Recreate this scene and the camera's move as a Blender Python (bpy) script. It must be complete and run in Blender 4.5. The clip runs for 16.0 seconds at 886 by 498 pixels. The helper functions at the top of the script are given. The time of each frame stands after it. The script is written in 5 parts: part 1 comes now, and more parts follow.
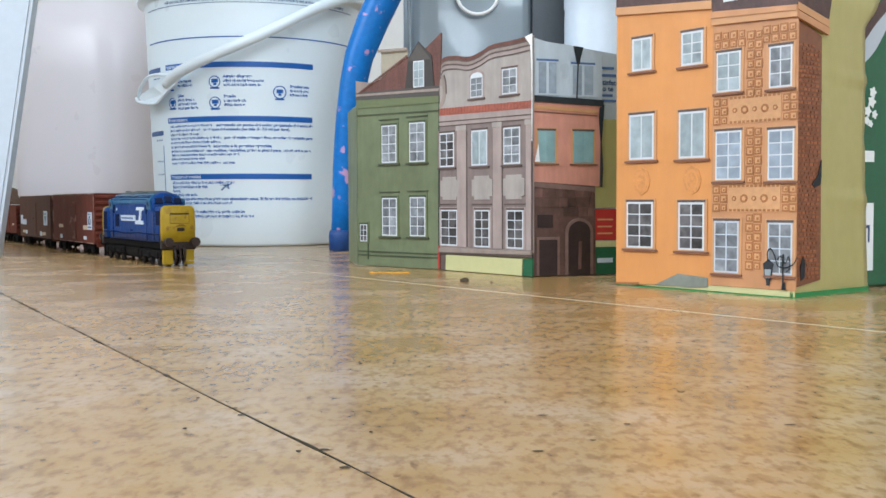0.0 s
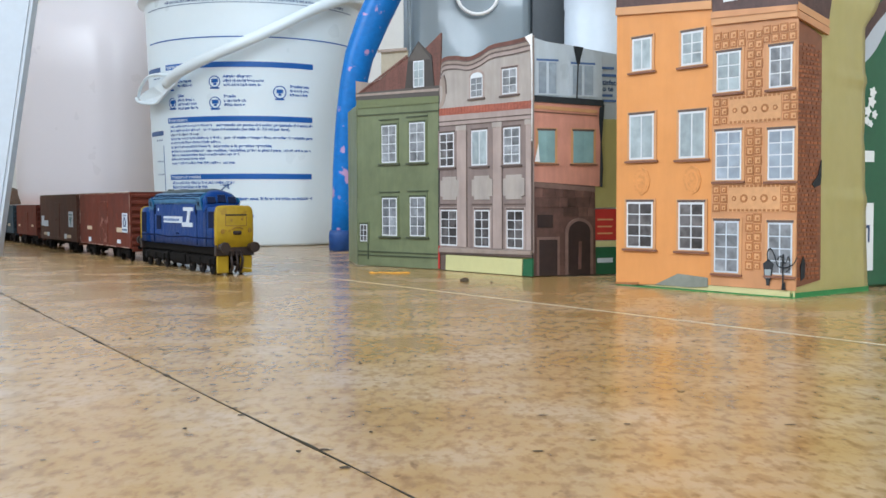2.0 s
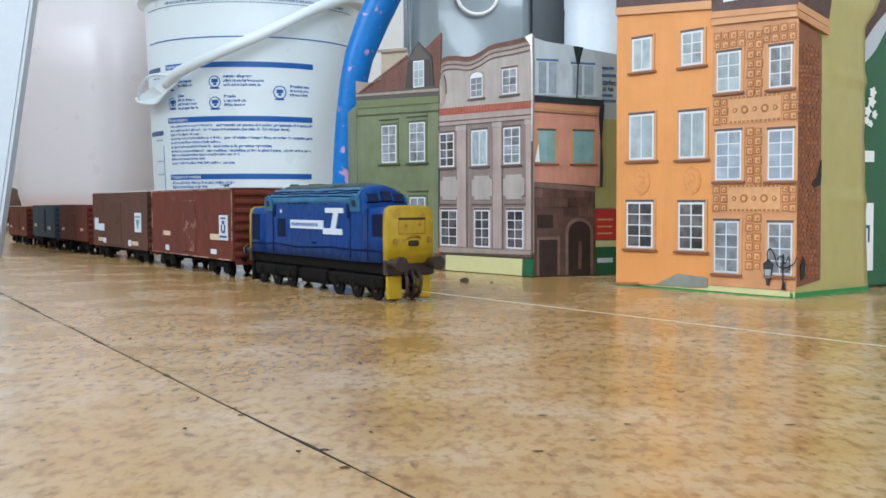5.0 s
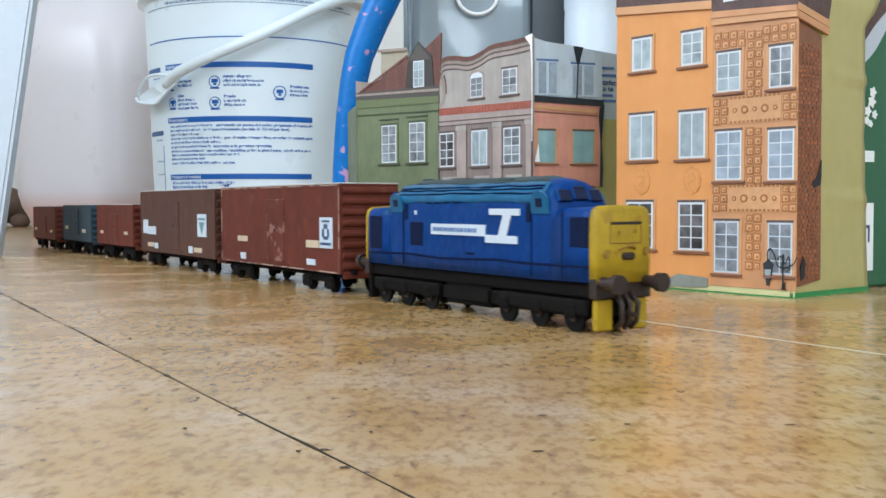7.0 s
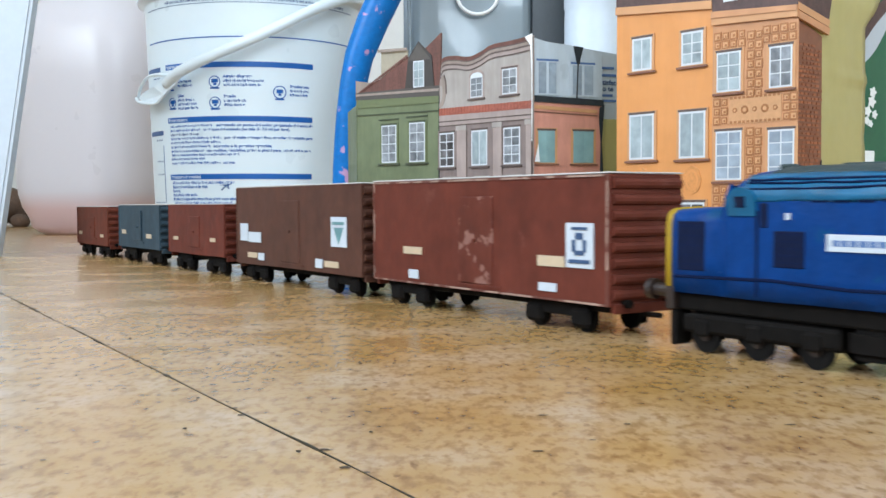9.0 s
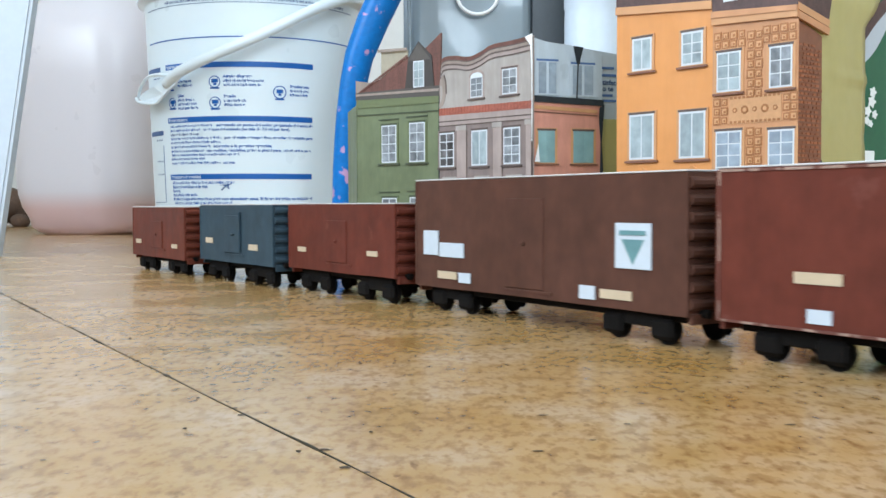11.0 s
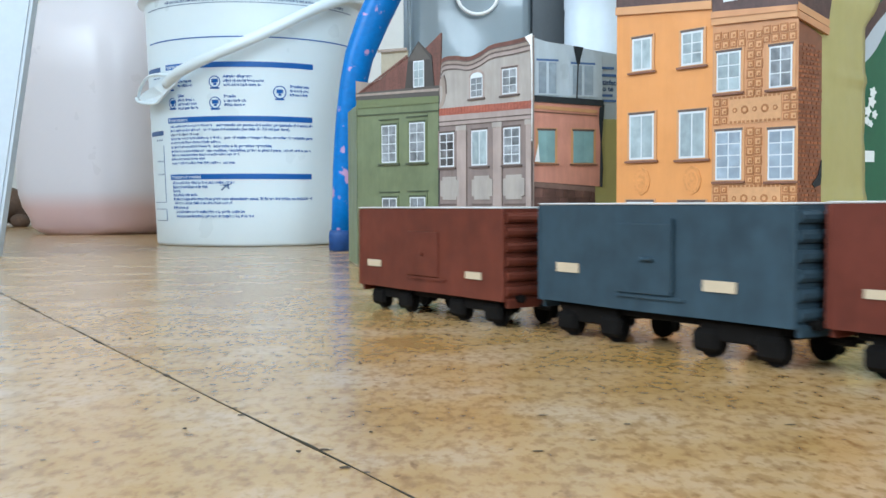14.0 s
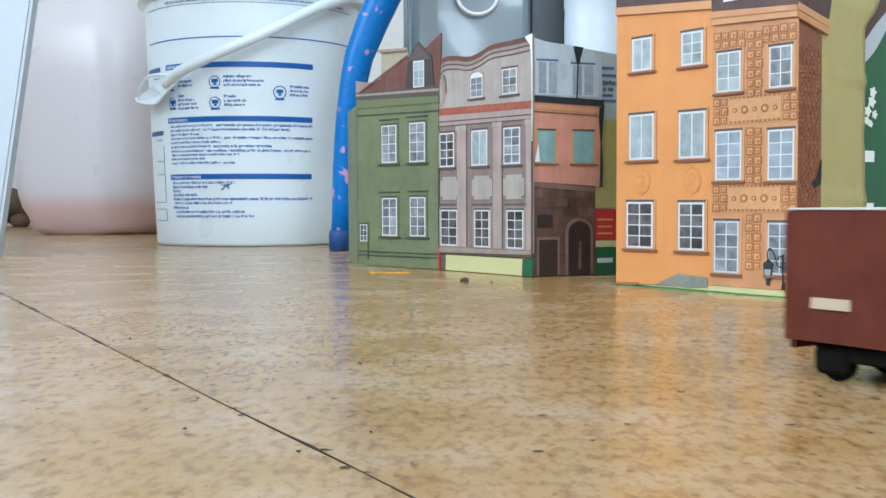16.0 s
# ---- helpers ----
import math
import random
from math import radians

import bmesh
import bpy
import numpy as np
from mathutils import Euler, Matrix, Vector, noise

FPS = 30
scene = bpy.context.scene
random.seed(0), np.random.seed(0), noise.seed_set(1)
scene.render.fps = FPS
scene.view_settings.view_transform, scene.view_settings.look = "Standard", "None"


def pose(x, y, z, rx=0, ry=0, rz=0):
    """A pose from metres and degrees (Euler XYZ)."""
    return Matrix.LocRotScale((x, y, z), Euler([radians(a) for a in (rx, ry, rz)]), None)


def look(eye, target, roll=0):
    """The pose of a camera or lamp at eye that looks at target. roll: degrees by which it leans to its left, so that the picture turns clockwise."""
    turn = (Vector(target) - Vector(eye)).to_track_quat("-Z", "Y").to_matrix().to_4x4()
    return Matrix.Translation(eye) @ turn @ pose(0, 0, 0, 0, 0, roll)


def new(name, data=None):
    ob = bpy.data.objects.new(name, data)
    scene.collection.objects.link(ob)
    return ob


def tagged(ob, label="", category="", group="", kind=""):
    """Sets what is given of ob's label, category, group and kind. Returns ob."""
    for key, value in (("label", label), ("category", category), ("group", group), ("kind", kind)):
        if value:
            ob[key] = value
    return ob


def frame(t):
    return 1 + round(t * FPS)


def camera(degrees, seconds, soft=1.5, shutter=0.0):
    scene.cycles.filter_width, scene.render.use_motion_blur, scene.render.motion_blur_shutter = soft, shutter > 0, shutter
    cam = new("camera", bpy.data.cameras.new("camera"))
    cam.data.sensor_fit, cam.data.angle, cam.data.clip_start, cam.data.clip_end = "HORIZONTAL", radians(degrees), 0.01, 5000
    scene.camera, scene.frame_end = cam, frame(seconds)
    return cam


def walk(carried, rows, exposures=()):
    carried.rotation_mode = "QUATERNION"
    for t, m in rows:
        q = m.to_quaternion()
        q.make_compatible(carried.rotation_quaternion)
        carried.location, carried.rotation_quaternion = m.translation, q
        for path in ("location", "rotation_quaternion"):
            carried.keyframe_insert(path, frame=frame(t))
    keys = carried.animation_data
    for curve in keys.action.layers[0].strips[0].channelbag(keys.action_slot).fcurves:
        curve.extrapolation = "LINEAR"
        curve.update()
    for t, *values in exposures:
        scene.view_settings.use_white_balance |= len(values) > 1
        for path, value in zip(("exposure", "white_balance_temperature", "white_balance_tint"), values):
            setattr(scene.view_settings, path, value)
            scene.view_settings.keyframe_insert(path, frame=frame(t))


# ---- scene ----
# ---------------- camera: a phone stood on the floor, quite still ----------------
cam = camera(45.92, 16.0, 1.5, 0.5)
CAM_POSE = pose(0, 0, 0.055, 90 - 2.52, 0, 0) @ pose(0, 0, 0, 0, 0, -0.22)
walk(cam, [(0.0, CAM_POSE), (16.0, CAM_POSE)], [(0.0, 0.19, 6480, 11), (3.5, 0.19, 6490, 11), (7.0, 0.23, 6390, 9), (9.0, 0.36, 6410, 9), (12.5, 0.36, 6200, 6), (14.5, 0.28, 6080, 5), (16.0, 0.23, 6150, 8)])

# ---------------- world and window light ----------------
world = bpy.data.worlds.new("world")
scene.world = world
world.use_nodes = True
wn = world.node_tree
sky = wn.nodes.new("ShaderNodeTexSky")
sky.sky_type = "NISHITA"
sky.sun_disc = False
sky.sun_elevation, sky.sun_rotation = radians(48), radians(-60)
wn.nodes["Background"].inputs["Strength"].default_value = 0.12
wn.links.new(sky.outputs[0], wn.nodes["Background"].inputs["Color"])


def window_light(name, eye, target, w, h, watts, colour):
    data = bpy.data.lights.new(name, "AREA")
    data.shape, data.size, data.size_y, data.energy, data.color = "RECTANGLE", w, h, watts, colour
    ob = new(name, data)
    ob.matrix_world = look(eye, target)
    return ob


window_light("window_light", (-2.17, -0.45, 1.55), (0.0, -0.45, 1.55), 1.9, 1.2, 70.0, (0.785, 0.897, 1.0))
window_light("window_light", (0.55, -1.97, 1.55), (0.55, 0.0, 1.55), 1.9, 1.2, 54.0, (0.785, 0.897, 1.0))

# ---------------- materials ----------------
MATS = {}


def material(name, colour, rough=0.6, metal=0.0, grain=250.0, vary=0.12, bump=0.15, large=14.0, stain=None, stain_amount=0.0,
             stain_scale=60.0, spec=0.5, per_piece=0.0, transmission=0.0, coat=0.0, sss=0.0, streak=0.0, crumple=0.0):
    """A procedural surface: two scales of tone variation, fine relief, and optional patches of wear, or of painted
    sheen, in a second colour.
    """
    if name in MATS:
        return MATS[name]
    m = bpy.data.materials.new(name)
    m.use_nodes = True
    n, l = m.node_tree.nodes, m.node_tree.links
    b = n["Principled BSDF"]
    co = n.new("ShaderNodeTexCoord")
    fine = n.new("ShaderNodeTexNoise")
    fine.inputs["Scale"].default_value, fine.inputs["Detail"].default_value = grain, 4
    broad = n.new("ShaderNodeTexNoise")
    broad.inputs["Scale"].default_value, broad.inputs["Detail"].default_value = large, 3
    for t in (fine, broad):
        l.new(co.outputs["Object"], t.inputs["Vector"])
    add = n.new("ShaderNodeMath")
    add.operation = "ADD"
    l.new(fine.outputs["Fac"], add.inputs[0])
    l.new(broad.outputs["Fac"], add.inputs[1])
    rng = n.new("ShaderNodeMapRange")
    rng.inputs["From Min"].default_value, rng.inputs["From Max"].default_value = 0.6, 1.4
    rng.inputs["To Min"].default_value, rng.inputs["To Max"].default_value = 1 - vary, 1 + vary
    l.new(add.outputs[0], rng.inputs["Value"])
    value = rng.outputs[0]
    if per_piece:
        info = n.new("ShaderNodeObjectInfo")
        r2 = n.new("ShaderNodeMapRange")
        r2.inputs["To Min"].default_value, r2.inputs["To Max"].default_value = 1 - per_piece, 1 + per_piece
        l.new(info.outputs["Random"], r2.inputs["Value"])
        mul = n.new("ShaderNodeMath")
        mul.operation = "MULTIPLY"
        l.new(value, mul.inputs[0])
        l.new(r2.outputs[0], mul.inputs[1])
        value = mul.outputs[0]
    if streak:
        mp = n.new("ShaderNodeMapping")
        mp.inputs["Scale"].default_value = (95, 95, 20)
        sk = n.new("ShaderNodeTexNoise")
        sk.inputs["Scale"].default_value, sk.inputs["Detail"].default_value, sk.inputs["Roughness"].default_value = 1.0, 6, 0.65
        l.new(co.outputs["Object"], mp.inputs["Vector"])
        l.new(mp.outputs[0], sk.inputs["Vector"])
        r3 = n.new("ShaderNodeMapRange")
        r3.inputs["From Min"].default_value, r3.inputs["From Max"].default_value = 0.3, 0.7
        r3.inputs["To Min"].default_value, r3.inputs["To Max"].default_value = 1 - streak, 1 + streak
        l.new(sk.outputs["Fac"], r3.inputs["Value"])
        mu = n.new("ShaderNodeMath")
        mu.operation = "MULTIPLY"
        l.new(value, mu.inputs[0])
        l.new(r3.outputs[0], mu.inputs[1])
        value = mu.outputs[0]
    hsv = n.new("ShaderNodeHueSaturation")
    hsv.inputs["Color"].default_value = (*colour, 1)
    l.new(value, hsv.inputs["Value"])
    out = hsv.outputs[0]
    if stain:
        sn = n.new("ShaderNodeTexNoise")
        sn.inputs["Scale"].default_value, sn.inputs["Detail"].default_value = stain_scale, 5
        l.new(co.outputs["Object"], sn.inputs["Vector"])
        sr = n.new("ShaderNodeMapRange")
        sr.inputs["From Min"].default_value, sr.inputs["From Max"].default_value = 0.66 - stain_amount, 0.70 - stain_amount
        l.new(sn.outputs["Fac"], sr.inputs["Value"])
        mix = n.new("ShaderNodeMix")
        mix.data_type = "RGBA"
        l.new(sr.outputs[0], mix.inputs[0])
        l.new(out, mix.inputs[6])
        mix.inputs[7].default_value = (*stain, 1)
        out = mix.outputs[2]
    l.new(out, b.inputs["Base Color"])
    rr = n.new("ShaderNodeMapRange")
    rr.inputs["To Min"].default_value, rr.inputs["To Max"].default_value = max(rough - 0.08, 0.02), min(rough + 0.08, 1)
    l.new(broad.outputs["Fac"], rr.inputs["Value"])
    l.new(rr.outputs[0], b.inputs["Roughness"])
    b.inputs["Metallic"].default_value = metal
    b.inputs["Specular IOR Level"].default_value = spec
    b.inputs["Transmission Weight"].default_value = transmission
    b.inputs["Coat Weight"].default_value = coat
    if sss:
        b.inputs["Subsurface Weight"].default_value = sss
        b.inputs["Subsurface Radius"].default_value = (0.02, 0.02, 0.02)
        b.inputs["Subsurface Scale"].default_value = 0.5
    if bump:
        bp = n.new("ShaderNodeBump")
        bp.inputs["Strength"].default_value, bp.inputs["Distance"].default_value = bump, 0.0006
        l.new(fine.outputs["Fac"], bp.inputs["Height"])
        if crumple:
            cn, cb = n.new("ShaderNodeTexNoise"), n.new("ShaderNodeBump")
            cn.inputs["Scale"].default_value, cn.inputs["Detail"].default_value = 26, 2
            cb.inputs["Strength"].default_value, cb.inputs["Distance"].default_value = crumple, 0.006
            l.new(co.outputs["Object"], cn.inputs["Vector"])
            l.new(cn.outputs["Fac"], cb.inputs["Height"])
            l.new(cb.outputs[0], bp.inputs["Normal"])
        l.new(bp.outputs[0], b.inputs["Normal"])
    MATS[name] = m
    return m


def floor_material():
    m = bpy.data.materials.new("polished_stone")
    m.use_nodes = True
    n, l = m.node_tree.nodes, m.node_tree.links
    b = n["Principled BSDF"]
    co = n.new("ShaderNodeTexCoord")

    # the stone's flecks run one way, along its bedding
    grain = n.new("ShaderNodeMapping")
    grain.inputs["Scale"].default_value = (1.0, 0.5, 1.0)
    l.new(co.outputs["Object"], grain.inputs["Vector"])

    def noise_tex(scale, detail, rough=0.5, along=True):
        t = n.new("ShaderNodeTexNoise")
        t.inputs["Scale"].default_value, t.inputs["Detail"].default_value, t.inputs["Roughness"].default_value = scale, detail, rough
        l.new(grain.outputs[0] if along else co.outputs["Object"], t.inputs["Vector"])
        return t

    def ramp(src, *stops):
        r = n.new("ShaderNodeValToRGB")
        while len(r.color_ramp.elements) < len(stops):
            r.color_ramp.elements.new(0.5)
        for e, (p, c) in zip(r.color_ramp.elements, stops):
            e.position, e.color = p, (*c, 1)
        l.new(src.outputs["Fac"], r.inputs["Fac"])
        return r

    clouds, blotch, speck, grime = noise_tex(21, 5, 0.55, False), noise_tex(370, 3, 0.5), noise_tex(230, 3, 0.5), noise_tex(270, 3, 0.5)
    base = ramp(clouds, (0.36, (0.383, 0.222, 0.072)), (0.5, (0.432, 0.269, 0.115)), (0.64, (0.470, 0.327, 0.192)))
    tone = ramp(blotch, (0.32, (0.75, 0.68, 0.58)), (0.50, (1.0, 1.0, 1.0)))
    pits = ramp(speck, (0.36, (0.76, 0.70, 0.60)), (0.50, (1, 1, 1)))
    dirt = ramp(grime, (0.27, (0.60, 0.53, 0.45)), (0.37, (1, 1, 1)))
    out = base.outputs[0]
    for other in (tone, pits, dirt):
        mix = n.new("ShaderNodeMix")
        mix.data_type, mix.blend_type = "RGBA", "MULTIPLY"
        mix.inputs[0].default_value = 1
        l.new(out, mix.inputs[6])
        l.new(other.outputs[0], mix.inputs[7])
        out = mix.outputs[2]
    l.new(out, b.inputs["Base Color"])
    rr = n.new("ShaderNodeMapRange")
    rr.inputs["To Min"].default_value, rr.inputs["To Max"].default_value = 0.15, 0.29
    b.inputs["IOR"].default_value = 1.48
    l.new(clouds.outputs["Fac"], rr.inputs["Value"])
    l.new(rr.outputs[0], b.inputs["Roughness"])
    return m


STONE = floor_material()
WALL_PAINT = material("wall_paint", (0.72, 0.72, 0.70), 0.8, grain=300, vary=0.04)
CEILING_PAINT = material("ceiling_paint", (0.8, 0.8, 0.8), 0.85, grain=300, vary=0.03)
GROUT = material("joint_dirt", (0.05, 0.042, 0.030), 0.95, spec=0.08, grain=900, vary=0.5)
WHITE_PLASTIC = material("white_plastic", (0.83, 0.93, 0.99), 0.30, grain=120, vary=0.01, bump=0.0, sss=0.1)
BLUE_INK = material("blue_ink", (0.007, 0.120, 0.45), 0.45, grain=400, vary=0.1, bump=0)
GREY_INK = material("grey_blue_ink", (0.07, 0.14, 0.32), 0.45, grain=400, vary=0.1, bump=0)
WHITE_INK = material("white_ink", (0.62, 0.72, 0.86), 0.45, grain=400, vary=0.05, bump=0)
def canister_plastic():
    m = material("milky_plastic_with_liquid", (0.66, 0.63, 0.66), 0.30, grain=60, vary=0.0, bump=0, sss=0.3)
    n, l = m.node_tree.nodes, m.node_tree.links
    b = n["Principled BSDF"]
    src = b.inputs["Base Color"].links[0].from_socket
    co, sep, rng, mix = n.new("ShaderNodeTexCoord"), n.new("ShaderNodeSeparateXYZ"), n.new("ShaderNodeMapRange"), n.new("ShaderNodeMix")
    l.new(co.outputs["Object"], sep.inputs[0])
    rng.inputs["From Min"].default_value, rng.inputs["From Max"].default_value = 0.078, 0.046
    l.new(sep.outputs["Z"], rng.inputs["Value"])
    mix.data_type = "RGBA"
    l.new(rng.outputs[0], mix.inputs[0])
    l.new(src, mix.inputs[6])
    mix.inputs[7].default_value = (0.64, 0.46, 0.45, 1)
    l.new(mix.outputs[2], b.inputs["Base Color"])
    return m


CANISTER_SKIN = canister_plastic()
BLUE_PAINT = material("chipped_blue_paint", (0.0005, 0.14, 0.45), 0.38, spec=0.3, grain=180, vary=0.2, bump=0.2, stain=(0.45, 0.27, 0.45), stain_amount=0.045, stain_scale=60)
BLUE_RUBBER = material("blue_rubber", (0.004, 0.050, 0.20), 0.55, vary=0.15)
BOARD_WHITE = material("white_board", (0.52, 0.59, 0.67), 0.5, vary=0.04, grain=150)
BROWN_THING = material("brown_clutter", (0.10, 0.06, 0.04), 0.8, vary=0.4)
BAG_GREY = material("grey_film", (0.2295, 0.2805, 0.3145), 0.16, grain=40, vary=0.08, bump=0.1, coat=0.4)
BOTTLE_PLASTIC = material("bluish_white_plastic", (0.58, 0.65, 0.73), 0.4, grain=120, vary=0.04, bump=0.03)
BLACK_PLASTIC = material("dark_grey_plastic", (0.045, 0.055, 0.065), 0.4, vary=0.1)
CREAM_PAPER = material("cream_card", (0.521, 0.504, 0.252), 0.55, grain=200, vary=0.05)
OLIVE_CARD = material("olive_card", (0.388, 0.342, 0.130), 0.35, streak=0.03, grain=120, vary=0.05, bump=0.05, crumple=0.45)
GREEN_CARD = material("dark_green_card", (0.012, 0.10, 0.045), 0.35, vary=0.1)
BRIGHT_GREEN = material("green_card_edge", (0.02, 0.22, 0.06), 0.4, vary=0.1)
RED_CARD = material("red_card", (0.45, 0.03, 0.025), 0.4, vary=0.08)
GREY_CARD = material("grey_blue_card", (0.44, 0.49, 0.54), 0.4, vary=0.04)
WHITE_CARD = material("white_card", (0.78, 0.80, 0.80), 0.45, vary=0.04)
PAPER_EDGE = material("white_paper_edge", (0.80, 0.80, 0.80), 0.6, vary=0.05)
CARD_GREY = material("grey_sky_print", (0.500, 0.562, 0.625), 0.3, streak=0.10, grain=90, vary=0.07, large=30, crumple=0.3)
GREEN_WALL = material("printed_green_plaster", (0.135, 0.162, 0.084), 0.5, streak=0.11, grain=90, vary=0.16, large=22, crumple=0.3)
GREEN_DARK = material("printed_green_shade", (0.050, 0.063, 0.034), 0.5, vary=0.15)
GREEN_MID = material("printed_green_band", (0.130, 0.155, 0.071), 0.5, vary=0.1)
ROOF_RED = material("printed_roof_tiles", (0.1352, 0.0521, 0.0391), 0.5, streak=0.25, grain=500, vary=0.3, large=60)
ROOF_BROWN = material("printed_dark_roof", (0.084, 0.046, 0.042), 0.5, streak=0.25, grain=400, vary=0.3, large=60)
GUTTER = material("printed_gutter", (0.0736, 0.0640, 0.0568), 0.5, vary=0.2)
CHIMNEY = material("printed_chimney", (0.353, 0.311, 0.235), 0.5, vary=0.15)
DORMER = material("printed_dormer_lead", (0.0413, 0.0350, 0.0322), 0.5, vary=0.2)
PINK_WALL = material("printed_pink_plaster", (0.350, 0.278, 0.255), 0.45, streak=0.15, grain=90, vary=0.12, large=25, crumple=0.25)
PINK_SHADE = material("printed_pink_recess", (0.215, 0.165, 0.152), 0.45, streak=0.17, grain=90, vary=0.12, large=25)
PINK_LIGHT = material("printed_pale_stucco", (0.3555, 0.3177, 0.2916), 0.45, streak=0.14, grain=90, vary=0.10, large=25)
CORNICE = material("printed_cornice", (0.294, 0.235, 0.202), 0.45, streak=0.20, grain=90, vary=0.15, large=40)
CORNICE_DARK = material("printed_cornice_shadow", (0.109, 0.076, 0.067), 0.5, vary=0.15)
TILE_STRIP = material("printed_tile_strip", (0.353, 0.101, 0.067), 0.5, grain=700, vary=0.35)
SALMON = material("printed_salmon_plaster", (0.568, 0.251, 0.186), 0.42, streak=0.15, grain=90, vary=0.10, large=25, crumple=0.3)
RUST_STONE = material("printed_brown_stone", (0.105, 0.052, 0.042), 0.45, streak=0.30, grain=200, vary=0.4, large=60, per_piece=0.4)
DARK_DOOR = material("printed_dark_door", (0.029, 0.015, 0.014), 0.45, grain=200, vary=0.3)
STONE_TRIM = material("printed_stone_trim", (0.1785, 0.1071, 0.0892), 0.45, grain=200, vary=0.25)
ORANGE = material("printed_orange_plaster", (0.64, 0.275, 0.088), 0.38, streak=0.04, grain=80, vary=0.06, large=18, crumple=0.3)
ORANGE_SOFT = material("printed_orange_soft", (0.60, 0.255, 0.080), 0.4, grain=500, vary=0.22, large=150)
ORANGE_PALE = material("printed_orange_trim", (0.554, 0.286, 0.134), 0.4, grain=90, vary=0.08)
PEACH = material("printed_peach_plaster", (0.521, 0.252, 0.118), 0.4, streak=0.07, grain=90, vary=0.10, large=30, crumple=0.3)
ORNAMENT = material("printed_ornament_brown", (0.36, 0.145, 0.050), 0.4, grain=300, vary=0.25)
ORNAMENT_PALE = material("printed_ornament_pale", (0.571, 0.302, 0.143), 0.4, grain=300, vary=0.15)
BRICK_PRINT = material("printed_brick", (0.269, 0.084, 0.029), 0.4, grain=300, vary=0.25, per_piece=0.3)
BRICK_JOINT = material("printed_brick_joint", (0.202, 0.076, 0.038), 0.5, vary=0.2)
PLINTH_GREY = material("printed_grey_plinth", (0.202, 0.218, 0.185), 0.5, vary=0.2, large=60)
FRAME_WHITE = material("printed_window_frame", (0.60, 0.63, 0.66), 0.4, vary=0.05)
PANE_LIGHT = material("printed_pane_light", (0.302, 0.361, 0.386), 0.35, grain=120, streak=0.12, vary=0.3, large=110, per_piece=0.2)
PANE_GREY = material("printed_pane_grey", (0.190, 0.205, 0.225), 0.35, grain=170, vary=0.55, large=130, per_piece=0.35)
PANE_DARK = material("printed_pane_dark", (0.085, 0.080, 0.083), 0.35, grain=170, vary=0.75, large=130, per_piece=0.6)
PANE_TEAL = material("printed_pane_teal", (0.231, 0.378, 0.389), 0.35, grain=120, vary=0.15, large=80, per_piece=0.08)
PANE_SKY = material("printed_pane_blue_grey", (0.277, 0.332, 0.397), 0.35, grain=120, vary=0.28, large=110, per_piece=0.15)
SILL_GREEN = material("printed_green_sill", (0.063, 0.071, 0.042), 0.5, vary=0.2)
SILL_BROWN = material("printed_brown_sill", (0.20, 0.085, 0.052), 0.5, vary=0.2)
LANTERN_BLACK = material("printed_lantern", (0.030, 0.034, 0.038), 0.6, spec=0.15, vary=0.3)
LANTERN_GLASS = material("printed_lantern_glass", (0.252, 0.302, 0.319), 0.4, vary=0.2)
# the stain here is no wear: its teal patches paint the side's sheen
LOCO_BLUE = material("hand_painted_blue", (0.0004, 0.033, 0.162), 0.42, spec=0.13, crumple=0.15, grain=130, vary=0.26, bump=1.3, large=35, stain=(0.001, 0.050, 0.150), stain_amount=0.02, stain_scale=60)
# teal of the side window frames, and the sheen painted on the shoulders
LOCO_TEAL = material("teal_paint_and_sheen", (0.001, 0.090, 0.200), 0.36, spec=0.4, grain=160, vary=0.25, bump=0.5, large=35)
LOCO_LINE = material("dark_blue_crease", (0.002, 0.008, 0.040), 0.7, spec=0.1, vary=0.2)
LOCO_GRILLE = material("black_blue_grille", (0.004, 0.009, 0.035), 0.7, spec=0.1, vary=0.3)
LOCO_ROOF = material("dark_roof_paint", (0.016, 0.034, 0.038), 0.55, grain=160, vary=0.3, bump=0.5)
LOCO_YELLOW = material("hand_painted_yellow", (0.33, 0.215, 0.010), 0.55, spec=0.3, grain=160, vary=0.25, bump=0.9, crumple=0.3, stain=(0.27, 0.165, 0.012), stain_amount=0.05, stain_scale=90)
YELLOW_LINE = material("brown_yellow_crease", (0.22, 0.12, 0.012), 0.6, vary=0.3)
LOCO_GLASS = material("dark_cab_glass", (0.003, 0.008, 0.035), 0.4, spec=0.2, vary=0.2)
UNDERFRAME = material("black_underframe", (0.0065, 0.0055, 0.005), 0.85, spec=0.10, grain=220, vary=0.4, bump=0.4)
WHEEL_BLACK = material("black_wheel", (0.005, 0.0045, 0.0045), 0.75, spec=0.12, vary=0.3)
BUFFER_BROWN = material("dark_brown_buffer", (0.018, 0.009, 0.007), 0.5, vary=0.3)
STICKER_WHITE = material("white_sticker", (0.50, 0.56, 0.63), 0.5, vary=0.05)
STICKER_CREAM = material("cream_sticker", (0.50, 0.40, 0.28), 0.5, vary=0.08)
STICKER_INK = material("sticker_ink", (0.03, 0.07, 0.16), 0.5, vary=0.1)
STICKER_TEAL = material("sticker_teal", (0.10, 0.22, 0.24), 0.5, vary=0.2)
